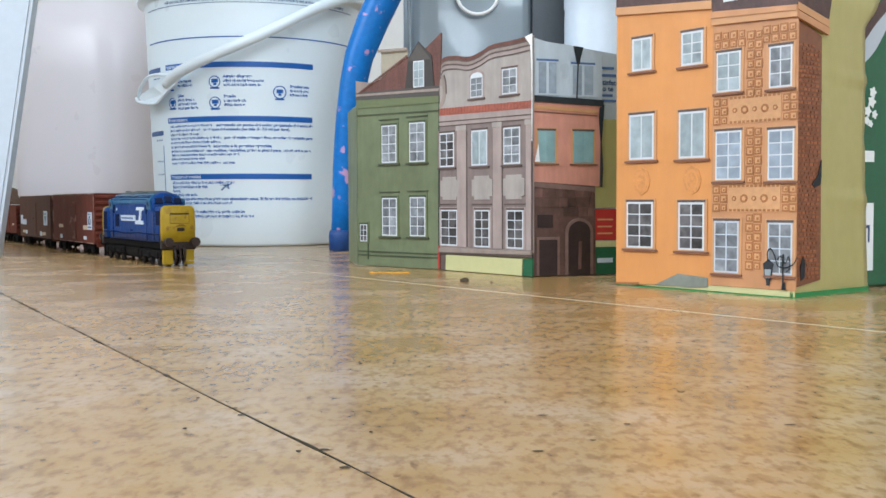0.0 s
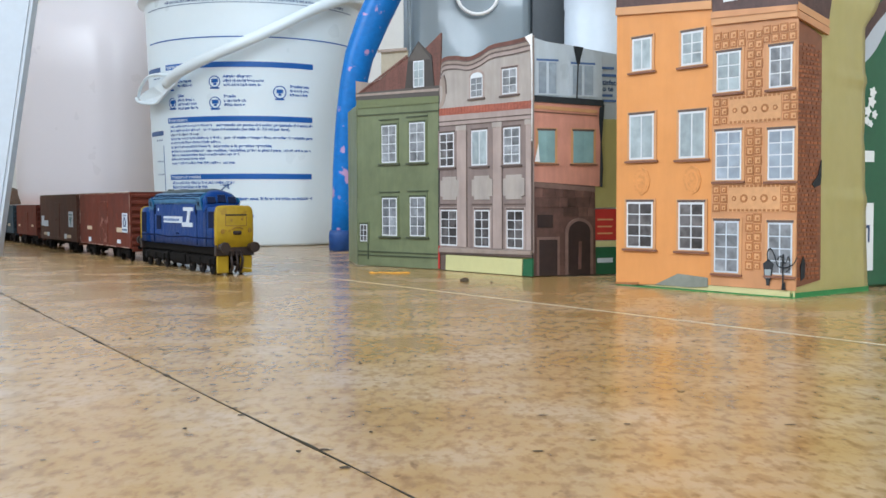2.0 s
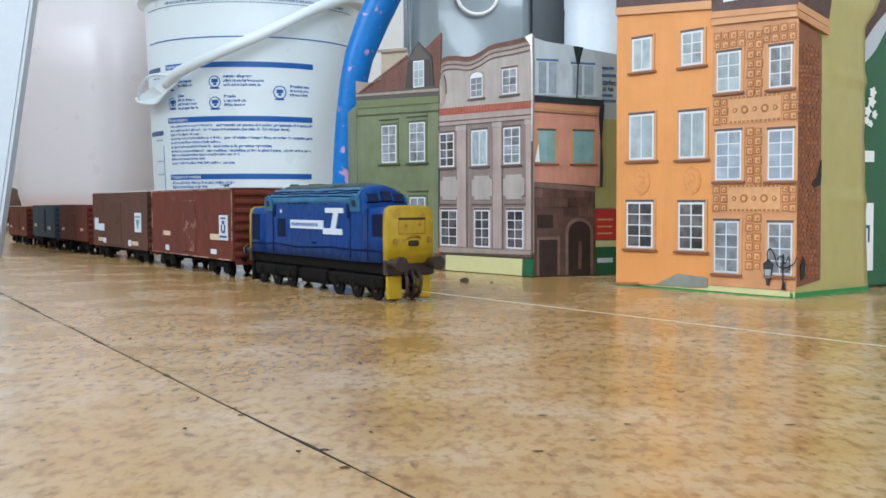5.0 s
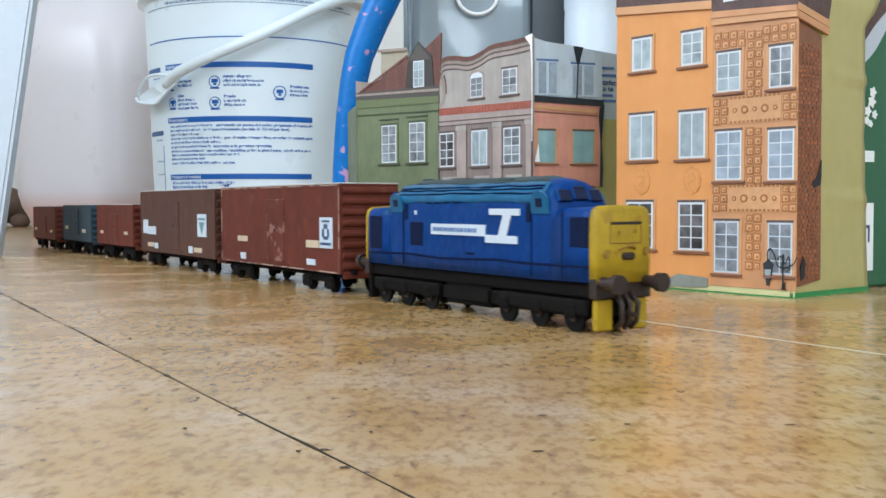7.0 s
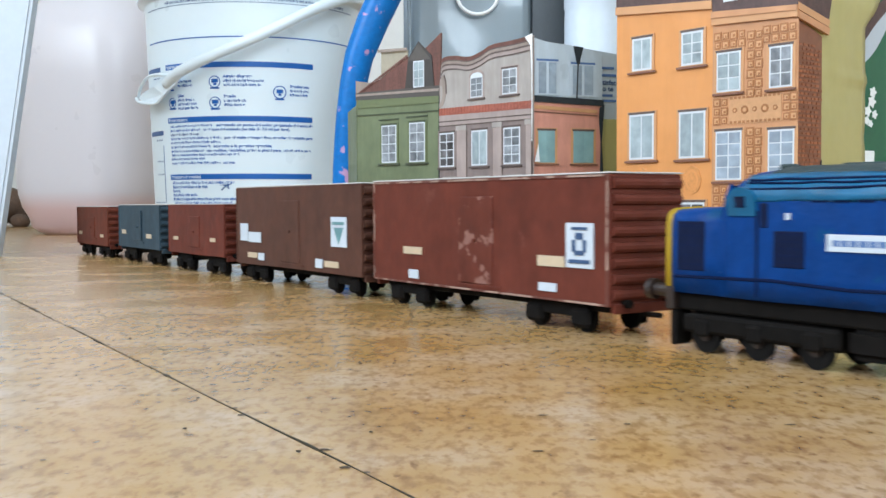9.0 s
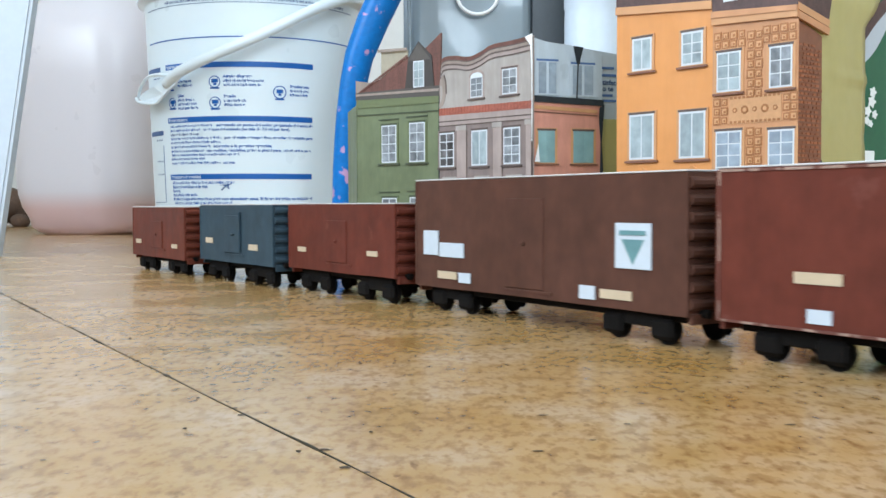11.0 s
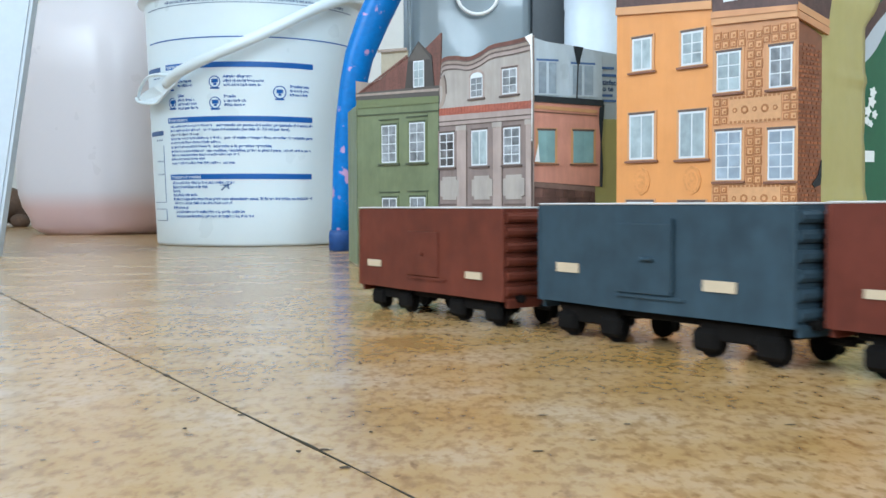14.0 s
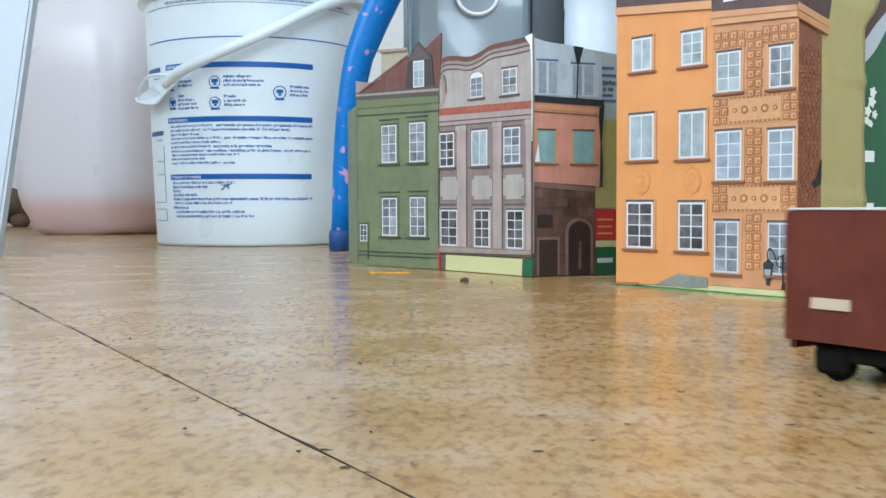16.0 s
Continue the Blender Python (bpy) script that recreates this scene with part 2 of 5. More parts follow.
WAGON_RED = material("red_brown_wagon_paint", (0.107, 0.0255, 0.0160), 0.6, spec=0.16, grain=120, vary=0.20, bump=0.45, large=30, streak=0.12, crumple=0.12, stain=(0.130, 0.038, 0.027), stain_amount=0.03, stain_scale=45)
WAGON_WORN = material("worn_red_wagon_paint", (0.105, 0.026, 0.0165), 0.6, spec=0.16, grain=120, vary=0.2, bump=0.45, large=30, streak=0.12, stain=(0.215, 0.105, 0.085), stain_amount=0.10, stain_scale=110)
EDGE_WEAR = material("rubbed_bare_edge", (0.30, 0.20, 0.16), 0.7, grain=400, vary=0.4, stain=(0.11, 0.035, 0.024), stain_amount=0.16, stain_scale=120)
WAGON_BROWN = material("brown_wagon_paint", (0.078, 0.0330, 0.0225), 0.55, spec=0.16, grain=120, vary=0.2, bump=0.35, large=30, streak=0.10, crumple=0.12)
WAGON_RUST = material("rust_wagon_paint", (0.108, 0.0265, 0.0155), 0.55, spec=0.16, grain=120, vary=0.2, bump=0.35, large=30, streak=0.10, crumple=0.12)
WAGON_SLATE = material("slate_wagon_paint", (0.030, 0.052, 0.070), 0.55, spec=0.16, grain=120, vary=0.2, bump=0.35, large=30, streak=0.10, crumple=0.12)
ROOF_WHITE = material("white_wagon_roof", (0.50, 0.49, 0.49), 0.6, vary=0.1)
STRING = material("white_thread", (0.46, 0.42, 0.33), 0.8, grain=900, vary=0.15)
CRUMB_ORANGE = material("orange_crumbs", (0.70, 0.33, 0.04), 0.7, vary=0.2)
PEBBLE = material("dark_pebble", (0.075, 0.055, 0.037), 0.9, vary=0.4, spec=0.08)


# ---------------- building blocks ----------------
def finish(bm, bevel=0.0, segments=1):
    if bevel:
        bmesh.ops.bevel(bm, geom=list(bm.edges), offset=bevel, segments=segments, affect="EDGES", clamp_overlap=True)
    bmesh.ops.recalc_face_normals(bm, faces=list(bm.faces))
    return bm


def part(name, bm, mat, parent=None, label="", smooth=False):
    me = bpy.data.meshes.new(name)
    if smooth:
        for f in bm.faces:
            f.smooth = True
    bm.to_mesh(me)
    bm.free()
    me.materials.append(mat)
    ob = new(name, me)
    if parent:
        ob.parent = parent
    if label:
        tagged(ob, label)
    return ob


def thing(name, m, label, category, group="", kind=""):
    ob = new(name)
    ob.empty_display_size = 0.01
    ob.matrix_world = m
    return tagged(ob, label, category, group, kind)


def block(x0, x1, y0, y1, z0, z1, bevel=0.0, segments=1):
    bm = bmesh.new()
    bmesh.ops.create_cube(bm, size=1)
    for v in bm.verts:
        v.co = Vector(((x0 + x1) / 2 + v.co.x * (x1 - x0), (y0 + y1) / 2 + v.co.y * (y1 - y0), (z0 + z1) / 2 + v.co.z * (z1 - z0)))
    return finish(bm, bevel, segments)


def merge(*bms):
    out = bmesh.new()
    for b in bms:
        me = bpy.data.meshes.new("tmp")
        b.to_mesh(me)
        b.free()
        out.from_mesh(me)
        bpy.data.meshes.remove(me)
    return out


def rod(a, b, r, sides=12, r2=None):
    a, b = Vector(a), Vector(b)
    bm = bmesh.new()
    bmesh.ops.create_cone(bm, cap_ends=True, segments=sides, radius1=r, radius2=r if r2 is None else r2, depth=(b - a).length)
    q = (b - a).to_track_quat("Z", "Y").to_matrix().to_4x4()
    bmesh.ops.transform(bm, matrix=Matrix.Translation((a + b) / 2) @ q, verts=bm.verts)
    return bm


def lathe(profile, sides=96):
    """A turned solid from (radius, height) pairs."""
    bm = bmesh.new()
    rings = []
    for r, z in profile:
        rings.append([bm.verts.new((r * math.cos(2 * math.pi * i / sides), r * math.sin(2 * math.pi * i / sides), z)) for i in range(sides)])
    for a, b in zip(rings, rings[1:]):
        for i in range(sides):
            bm.faces.new((a[i], a[(i + 1) % sides], b[(i + 1) % sides], b[i]))
    bm.faces.new(rings[0][::-1])
    bm.faces.new(rings[-1])
    return finish(bm)


def tube(points, radii, sides=20):
    """A bent tube along points."""
    pts = [Vector(p) for p in points]
    bm = bmesh.new()
    rings = []
    for i, p in enumerate(pts):
        d = (pts[min(i + 1, len(pts) - 1)] - pts[max(i - 1, 0)]).normalized()
        side = d.cross(Vector((0, 1, 0.01))).normalized()
        up = side.cross(d).normalized()
        r = radii[i] if isinstance(radii, (list, tuple)) else radii
        rings.append([bm.verts.new(p + r * (math.cos(k * 2 * math.pi / sides) * side + math.sin(k * 2 * math.pi / sides) * up)) for k in range(sides)])
    for a, b in zip(rings, rings[1:]):
        for k in range(sides):
            bm.faces.new((a[k], a[(k + 1) % sides], b[(k + 1) % sides], b[k]))
    bm.faces.new(rings[0][::-1])
    bm.faces.new(rings[-1])
    return finish(bm)


def prism(poly, y0, y1):
    """A flat plate in the x-z plane, between the depths y0 and y1."""
    bm = bmesh.new()
    lo = [bm.verts.new((x, y0, z)) for x, z in poly]
    hi = [bm.verts.new((x, y1, z)) for x, z in poly]
    n = len(poly)
    bm.faces.new(lo)
    bm.faces.new(hi[::-1])
    for i in range(n):
        bm.faces.new((lo[i], hi[i], hi[(i + 1) % n], lo[(i + 1) % n]))
    return finish(bm)


def mm(poly):
    return [(x / 1000, z / 1000) for x, z in poly]


def rect(s0, z0, s1, z1):
    return [(s0, z0), (s1, z0), (s1, z1), (s0, z1)]


def sheet(poly, level):
    """A printed layer of a facade, in millimetres; level 1, 2, ... lies that much further out."""
    return prism(mm(poly), -0.00025 * level - 0.0002, -0.00025 * level + 0.0003)


def text_mesh(words, size, bold=0.022):
    cu = bpy.data.curves.new("letters", "FONT")
    cu.body, cu.size, cu.offset = words, size, size * bold
    ob = bpy.data.objects.new("letters", cu)
    scene.collection.objects.link(ob)
    dg = bpy.context.evaluated_depsgraph_get()
    me = ob.evaluated_get(dg).to_mesh()
    bm = bmesh.new()
    bm.from_mesh(me)
    bpy.data.objects.remove(ob)
    bpy.data.curves.remove(cu)
    return bm


# ---------------- floor, room ----------------
JOINT = Vector((0.509, -0.861, 0))
ACROSS = Vector((0.861, 0.509, 0))
floor = tagged(part("floor", block(-2.2, 2.2, -2.0, 2.8, -0.06, -0.0012), GROUT), "dirt-filled joint bed under the polished stone floor", "floor", kind="structure")


def slab(d0, d1):
    """A long floor slab between two distances across the joints, with a slightly chipped rim."""
    rnd = random.Random(round(d0 * 1000))
    bm = bmesh.new()
    n = 900
    lo, hi = [], []
    for i in range(n + 1):
        k = -4.2 + 8.4 * i / n
        for d, row, sign in ((d0, lo, 1), (d1, hi, -1)):
            wob = 0.0006 * noise.noise((k * 14, d, 0)) + (0.0040 * max(0, noise.noise((k * 60, d, 3))) if rnd.random() < 0.16 else 0)
            p = ACROSS * (d + sign * wob) + JOINT * k
            row.append(bm.verts.new((p.x, p.y, 0)))
    for i in range(n):
        bm.faces.new((lo[i], lo[i + 1], hi[i + 1], hi[i]))
    for co, no in (((-2.2, 0, 0), (-1, 0, 0)), ((2.2, 0, 0), (1, 0, 0)), ((0, -2.0, 0), (0, -1, 0)), ((0, 2.8, 0), (0, 1, 0))):
        bmesh.ops.bisect_plane(bm, geom=list(bm.verts) + list(bm.edges) + list(bm.faces), plane_co=co, plane_no=no, clear_outer=True)
    ret = bmesh.ops.extrude_face_region(bm, geom=list(bm.faces))
    for v in [g for g in ret["geom"] if isinstance(g, bmesh.types.BMVert)]:
        v.co.z = -0.0012
    return finish(bm)


for d0, d1 in ((-3.2, 0.09295), (0.09345, 3.6)):
    part("slab", slab(d0, d1), STONE, floor)


def crack(k0, k1, d, width):
    bm = bmesh.new()
    n = 24
    a, b = [], []
    for i in range(n + 1):
        k = k0 + (k1 - k0) * i / n
        w = width * (0.3 + abs(noise.noise((k * 70, 1, d * 9)))) * math.sin(math.pi * (i + 0.3) / (n + 0.6))
        c = d + 0.004 * noise.noise((k * 9, d, 0))
        for row, s in ((a, -1), (b, 1)):
            p = ACROSS * (c + s * w) + JOINT * k
            row.append(bm.verts.new((p.x, p.y, 0.0002)))
    for i in range(n):
        bm.faces.new((a[i], a[i + 1], b[i + 1], b[i]))
    return finish(bm)


def joint_fill():
    """Dirt that fills the joint almost flush, swelling here and there."""
    bm = bmesh.new()
    n = 900
    a, b = [], []
    for i in range(n + 1):
        k = -2.6 + 3.6 * i / n
        w = max(0.00005, 0.00020 + 0.0003 * noise.noise((k * 45, 2, 0)) + 0.0022 * max(0, noise.noise((k * 30, 7, 0)) - 0.30) + 0.0050 * max(0, noise.noise((k * 140, 5, 0)) - 0.38))
        c = 0.0932 + 0.0007 * noise.noise((k * 12, 0, 4))
        for row, s in ((a, -1), (b, 1)):
            p = ACROSS * (c + s * w) + JOINT * k
            row.append(bm.verts.new((p.x, p.y, 0.00016)))
    for i in range(n):
        bm.faces.new((a[i], a[i + 1], b[i + 1], b[i]))
    ret = bmesh.ops.extrude_face_region(bm, geom=list(bm.faces))
    for v in [g for g in ret["geom"] if isinstance(g, bmesh.types.BMVert)]:
        v.co.z = -0.0004
    return finish(bm)


part("joint_dirt", joint_fill(), GROUT, floor, "dark dirt filling the joint")
for k0, k1, d, w in ((-1.13, -0.98, 0.409, 0.0011), (-0.97, -0.90, 0.407, 0.0013), (-0.885, -0.84, 0.404, 0.0013)):
    part("crack", crack(k0, k1, d, w), GROUT, floor)


def wall(name, label, x0, x1, y0, y1, opening=None, axis="x"):
    """A wall of the room, with a window opening (along, from, to, sill, head) through it."""
    if not opening:
        return tagged(part(name, block(x0, x1, y0, y1, 0, 2.5), WALL_PAINT), label, "wall", kind="structure")
    a, b, lo, hi = opening
    if axis == "y":
        bms = [block(x0, x1, y0, a, 0, 2.5), block(x0, x1, b, y1, 0, 2.5), block(x0, x1, a, b, 0, lo), block(x0, x1, a, b, hi, 2.5)]
    else:
        bms = [block(x0, a, y0, y1, 0, 2.5), block(b, x1, y0, y1, 0, 2.5), block(a, b, y0, y1, 0, lo), block(a, b, y0, y1, hi, 2.5)]
    return tagged(part(name, merge(*bms), WALL_PAINT), label, "wall", kind="structure")


wall("wall_north", "plain off-white painted wall behind the clutter", -2.2, 2.2, 2.8, 2.95)
wall("wall_east", "plain off-white painted side wall", 2.2, 2.35, -2.15, 2.95)
wall("wall_west", "plain off-white painted wall with a window opening", -2.35, -2.2, -2.15, 2.95, (-1.4, 0.5, 0.95, 2.15), "y")
wall("wall_south", "plain off-white painted wall with a window opening", -2.2, 2.2, -2.15, -2.0, (-0.4, 1.5, 0.95, 2.15))
tagged(part("ceiling", block(-2.35, 2.35, -2.15, 2.95, 2.5, 2.6), CEILING_PAINT), "plain white painted ceiling", "ceiling", kind="structure")


def wavy(points, n=8):
    """A smooth line through points."""
    out = []
    for i in range(len(points) - 1):
        p0, p1, p2, p3 = points[max(i - 1, 0)], points[i], points[i + 1], points[min(i + 2, len(points) - 1)]
        for k in range(n):
            t = k / n
            out.append(tuple(0.5 * (2 * b + (c - a) * t + (2 * a - 5 * b + 4 * c - d) * t * t + (3 * b - a - 3 * c + d) * t ** 3) for a, b, c, d in zip(p0, p1, p2, p3)))
    return out + [points[-1]]


# ---------------- paint bucket ----------------
HANDLE = [(-34.0, 0.2075), (-29.0, 0.2140), (-24.0, 0.2200), (-16.0, 0.2285), (-5.0, 0.2410), (10.0, 0.2600), (22.5, 0.2790), (35.8, 0.3000), (46.5, 0.3130), (59.6, 0.3250)]
BUCKET = Vector((-0.262, 1.472, 0))


def bucket_r(z):
    return 0.1355 + 0.037 * z


def on_bucket(phi, z, out=0.0):
    """A point on the bucket's side: phi in degrees from the side that faces the camera, to the right."""
    r, a = bucket_r(z) + out, radians(phi)
    return Vector((r * math.sin(a), -r * math.cos(a), z))


def wrapped(phi0, phi1, z0, z1, out=0.0005):
    n = max(1, int(abs(phi1 - phi0) / 2.5))
    bm = bmesh.new()
    cols = [[bm.verts.new(on_bucket(phi0 + (phi1 - phi0) * i / n, z, o)) for z, o in ((z0, out), (z1, out), (z1, -0.0006), (z0, -0.0006))] for i in range(n + 1)]
    for a, b in zip(cols, cols[1:]):
        for k in range(4):
            bm.faces.new((a[k], b[k], b[(k + 1) % 4], a[(k + 1) % 4]))
    bm.faces.new(cols[0])
    bm.faces.new(cols[-1][::-1])
    return finish(bm)


def wrapped_text(words, phi, z, size, wide=None):
    bm = text_mesh(words, size, 0.034)
    w = max(v.co.x for v in bm.verts)
    k = (radians(wide) * 0.141 / w) if wide else 1.0
    for v in bm.verts:
        v.co = on_bucket(phi + math.degrees(v.co.x * k / 0.141), z + v.co.y, 0.0008)
    return bm


def word_bars(phi0, phi1, z, h, rnd):
    """A line of print too small to read: words of short upright strokes."""
    h *= 1.25
    bm = bmesh.new()
    p = phi0
    while p < phi1 - 0.6:
        for _ in range(rnd.randint(2, 9)):
            w = rnd.uniform(0.36, 0.54)
            if p + w > phi1:
                break
            top = z + h * (0.62 if rnd.random() < 0.28 else 0.36)
            low = z - h * (0.62 if rnd.random() < 0.12 else 0.42)
            kind = rnd.random()
            cells = [(p, p + w, low, top)] if kind < 0.3 else [(p, p + w * 0.5, low, top), (p, p + w, z - h * 0.42, z - h * 0.12)] if kind < 0.6 else [(p, p + w, z + h * 0.06, top), (p + w * 0.5, p + w, low, top)]
            for a, b, lo, hi in cells:
                bm.faces.new([bm.verts.new(on_bucket(f, q, 0.0007)) for f, q in ((a, lo), (b, lo), (b, hi), (a, hi))])
            p += w + 0.11
        p += 0.55
    return finish(bm)


def ring_patch(phi, z, r0, r1):
    bm = bmesh.new()
    a, b = [], []
    for i in range(28):
        t = 2 * math.pi * i / 28
        for row, r in ((a, r0), (b, r1)):
            row.append(bm.verts.new(on_bucket(phi + math.degrees(r * math.cos(t) / 0.141), z + r * math.sin(t), 0.0008)))
    for i in range(28):
        bm.faces.new((a[i], b[i], b[(i + 1) % 28], a[(i + 1) % 28]))
    return finish(bm)


def make_bucket():
    ob = thing("paint_bucket", Matrix.Translation(BUCKET), "large white plastic paint bucket with blue printed instructions on floor", "bucket")
    prof = [(0.128, 0.0), (0.1335, 0.0008), (0.1352, 0.004)]
    prof += [(bucket_r(z), z) for z in (0.05, 0.1, 0.15, 0.2, 0.25, 0.285, 0.312)]
    prof += [(0.1475, 0.318), (0.1475, 0.3215), (0.1560, 0.3235), (0.1570, 0.327), (0.1570, 0.338), (0.1535, 0.340), (0.1500, 0.342), (0.1500, 0.365)]
    part("body", lathe(prof, 128), WHITE_PLASTIC, ob, smooth=True)
    part("lid", lathe([(0.149, 0.3655), (0.158, 0.3655), (0.160, 0.368), (0.160, 0.382), (0.157, 0.385), (0.146, 0.383), (0.142, 0.376)], 96), WHITE_PLASTIC, ob, "white snap-on lid", smooth=True)
    # the bail handle hangs across the front
    pts = [on_bucket(phi, z, 0.016 + 0.012 * math.sin(math.pi * i / 9)) for i, (phi, z) in enumerate(HANDLE)]
    bail = part("bail_handle", tube([Vector(p) for p in wavy(pts, 4)], 0.0070, 14), WHITE_PLASTIC, ob, "white moulded plastic bail handle", smooth=True)
    # its end widens into a flat lug with a thin loop
    lug = [(-74, 0.1990, 0.015), (-60, 0.1900, 0.016), (-43, 0.1850, 0.017), (-36, 0.1950, 0.018), (-27, 0.2085, 0.020), (-24, 0.2250, 0.020), (-33, 0.2155, 0.018), (-44, 0.2060, 0.017), (-58, 0.2010, 0.016)]
    bm = bmesh.new()
    outer, inner = [bm.verts.new(on_bucket(f, z, o)) for f, z, o in lug], [bm.verts.new(on_bucket(f, z, o - 0.006)) for f, z, o in lug]
    bm.faces.new(outer)
    bm.faces.new(inner[::-1])
    for i in range(len(lug)):
        j = (i + 1) % len(lug)
        bm.faces.new((outer[i], inner[i], inner[j], outer[j]))
    part("lug", finish(bm, 0.0012, 2), WHITE_PLASTIC, bail)
    part("loop", tube([on_bucket(f, z, 0.014) for f, z in wavy([(-74, 0.1995), (-62, 0.2100), (-52, 0.2195), (-44, 0.2215), (-36, 0.2195), (-30, 0.2190)], 4)], 0.0021, 10), WHITE_PLASTIC, bail, smooth=True)
    part("rim_bead", tube([on_bucket(f, z, 0.017) for f, z in wavy([(-73, 0.1982), (-60, 0.1895), (-43, 0.1845), (-36, 0.1945), (-28, 0.2075)], 4)], 0.0020, 10), WHITE_PLASTIC, bail, smooth=True)
    # print
    rnd = random.Random(4)
    part("label_line", wrapped(-60, 70, 0.2648, 0.2662), BLUE_INK, ob)
    part("label_line", wrapped(-60, 70, 0.3080, 0.3086), GREY_INK, ob)
    part("label_text", word_bars(-40, 62, 0.3125, 0.0026, rnd), GREY_INK, ob)
    for z, words, wide in ((0.2310, "Instrucciones de uso", 19), (0.1628, "Recomendaciones", 14), (0.0898, "Precauciones de seguridad", 21)):
        bar = part("header_bar", wrapped(-42, 40.8, z - 0.0034, z + 0.0034), BLUE_INK, ob, "blue printed header bar")
        part("lettering", wrapped_text(words, -41, z - 0.0019, 0.0062, wide), WHITE_INK, bar)
    icons = ((-10.5, 0.2094, 0.0076), (-10.5, 0.1831, 0.0076), (22.5, 0.1965, 0.0085), (-37.4, 0.1850, 0.0070), (-38.5, 0.2085, 0.0066))
    for phi, z, r in icons:
        ic = part("icon", ring_patch(phi, z, r * 0.86, r), BLUE_INK, ob, "round blue instruction symbol")
        part("symbol", merge(wrapped(phi - 1.6, phi + 1.7, z - 0.001, z + 0.0036, 0.0008), wrapped(phi - 0.6, phi + 0.8, z - 0.0042, z - 0.0014, 0.0008)), BLUE_INK, ic)
        part("plinth", wrapped(phi - 2.4, phi + 2.4, z - r - 0.0012, z - r + 0.0006, 0.0009), BLUE_INK, ic)
    for phi, z, words, wide, lines in ((-6, 0.2155, "Admite diluyente", 14.5, (21.5, 19)), (-5.9, 0.1905, "Secado", 6.2, (11.5, 10.8)), (27.9, 0.2040, "Rendimiento", 10.6, (10.8, 10.5)),
                                       (-33, 0.2165, "", 0, (10, 10)), (-33, 0.1930, "Diluir", 4.5, (11, 12, 13))):
        if words:
            part("lettering", wrapped_text(words, phi, z - 0.001, 0.0048, wide), BLUE_INK, ob)
        for i, w in enumerate(lines):
            part("label_text", word_bars(phi, phi + w, z - 0.0052 * (i + 1), 0.0024, rnd), BLUE_INK, ob)
    for z, p0, p1 in ((0.1548, -40, -11.5), (0.1495, -40, -19), (0.1440, -40, -20), (0.1390, -40, -7.5), (0.1338, -40, -8), (0.1283, -40, -13.5), (0.1228, -40, -17.5), (0.1228, 24.5, 40.5), (0.1178, -40, 2), (0.1128, -40, -17), (0.1075, -40, -8)):
        part("label_text", word_bars(p0, p1, z, 0.0022, rnd), BLUE_INK if z != 0.1440 else GREY_INK, ob)
    for z, p0, p1, words in ((0.1548, -10, 41, "agregando un pomo del color preparado del tono de"), (0.1495, -17.8, 28, "en el tono del acabado (no más de 7,5 ml por litro)."),
                             (0.1390, -6, 41, "por ejemplo revoque fino, mezclar el enduido para"), (0.1283, -12, 18.6, "acuerdo a la presión ejercida."),
                             (0.1228, -16, 23, "con rodillos, escobillas, peine o pincel para"), (0.1075, -7, -0.5, "con agua.")):
        part("lettering", wrapped_text(words, p0, z - 0.0014, 0.0046, p1 - p0), BLUE_INK, ob)
    part("lettering", wrapped_text("Mantener fuera del alcance de los niños.", -40, 0.0754, 0.0052, 24), BLUE_INK, ob)
    part("lettering", wrapped_text("No ingerir.", -40, 0.0702, 0.0052, 6), BLUE_INK, ob)
    part("lettering", wrapped_text("con abundante agua. Si fuese ingerido, no inducir el", -8, 0.0598, 0.0052, 49), BLUE_INK, ob)
    for z, p0, p1 in ((0.0822, -40, -1), (0.0664, -40, -22), (0.0612, -40, -9), (0.0560, -39, -2), (0.0500, -40, -28), (0.0448, -38, 4), (0.0390, -38, 9)):
        part("label_text", word_bars(p0, p1, z, 0.0026, rnd), BLUE_INK, ob)
    scrap = part("smudge", wrapped(-7.4, -4.0, 0.0778, 0.0796, 0.0009), GREY_INK, ob, "dark torn scrap stuck to the label")
    for p0, p1, z0, z1 in ((-5.2, -2.6, 0.0796, 0.0806), (-6.6, -5.6, 0.0758, 0.0778), (-7.6, -6.6, 0.0742, 0.0760), (-8.4, -7.5, 0.0722, 0.0742), (-5.2, -4.4, 0.0752, 0.0778), (-4.6, -4.0, 0.0736, 0.0754), (-8.8, -7.2, 0.0786, 0.0790)):
        part("scrap_stroke", wrapped(p0, p1, z0, z1, 0.0009), GREY_INK, scrap)
    # the next panel of the print, turned away to the side
    for z in (0.2300, 0.1480):
        part("header_bar", wrapped(-66, -47.5, z - 0.003, z + 0.003), GREY_INK, ob)
    for z in (0.2235, 0.2190, 0.1390, 0.1110, 0.0940):
        part("label_text", word_bars(-56, -48, z, 0.0018, rnd), GREY_INK, ob)
    for z in (0.0570, 0.0480, 0.0330):
        part("label_line", wrapped(-64, -47.8, z, z + 0.0006), GREY_INK, ob)
    for z0, z1 in ((0.057, 0.132), (0.033, 0.048)):
        part("label_line", wrapped(-47.9, -47.6, z0, z1), GREY_INK, ob)


make_bucket()


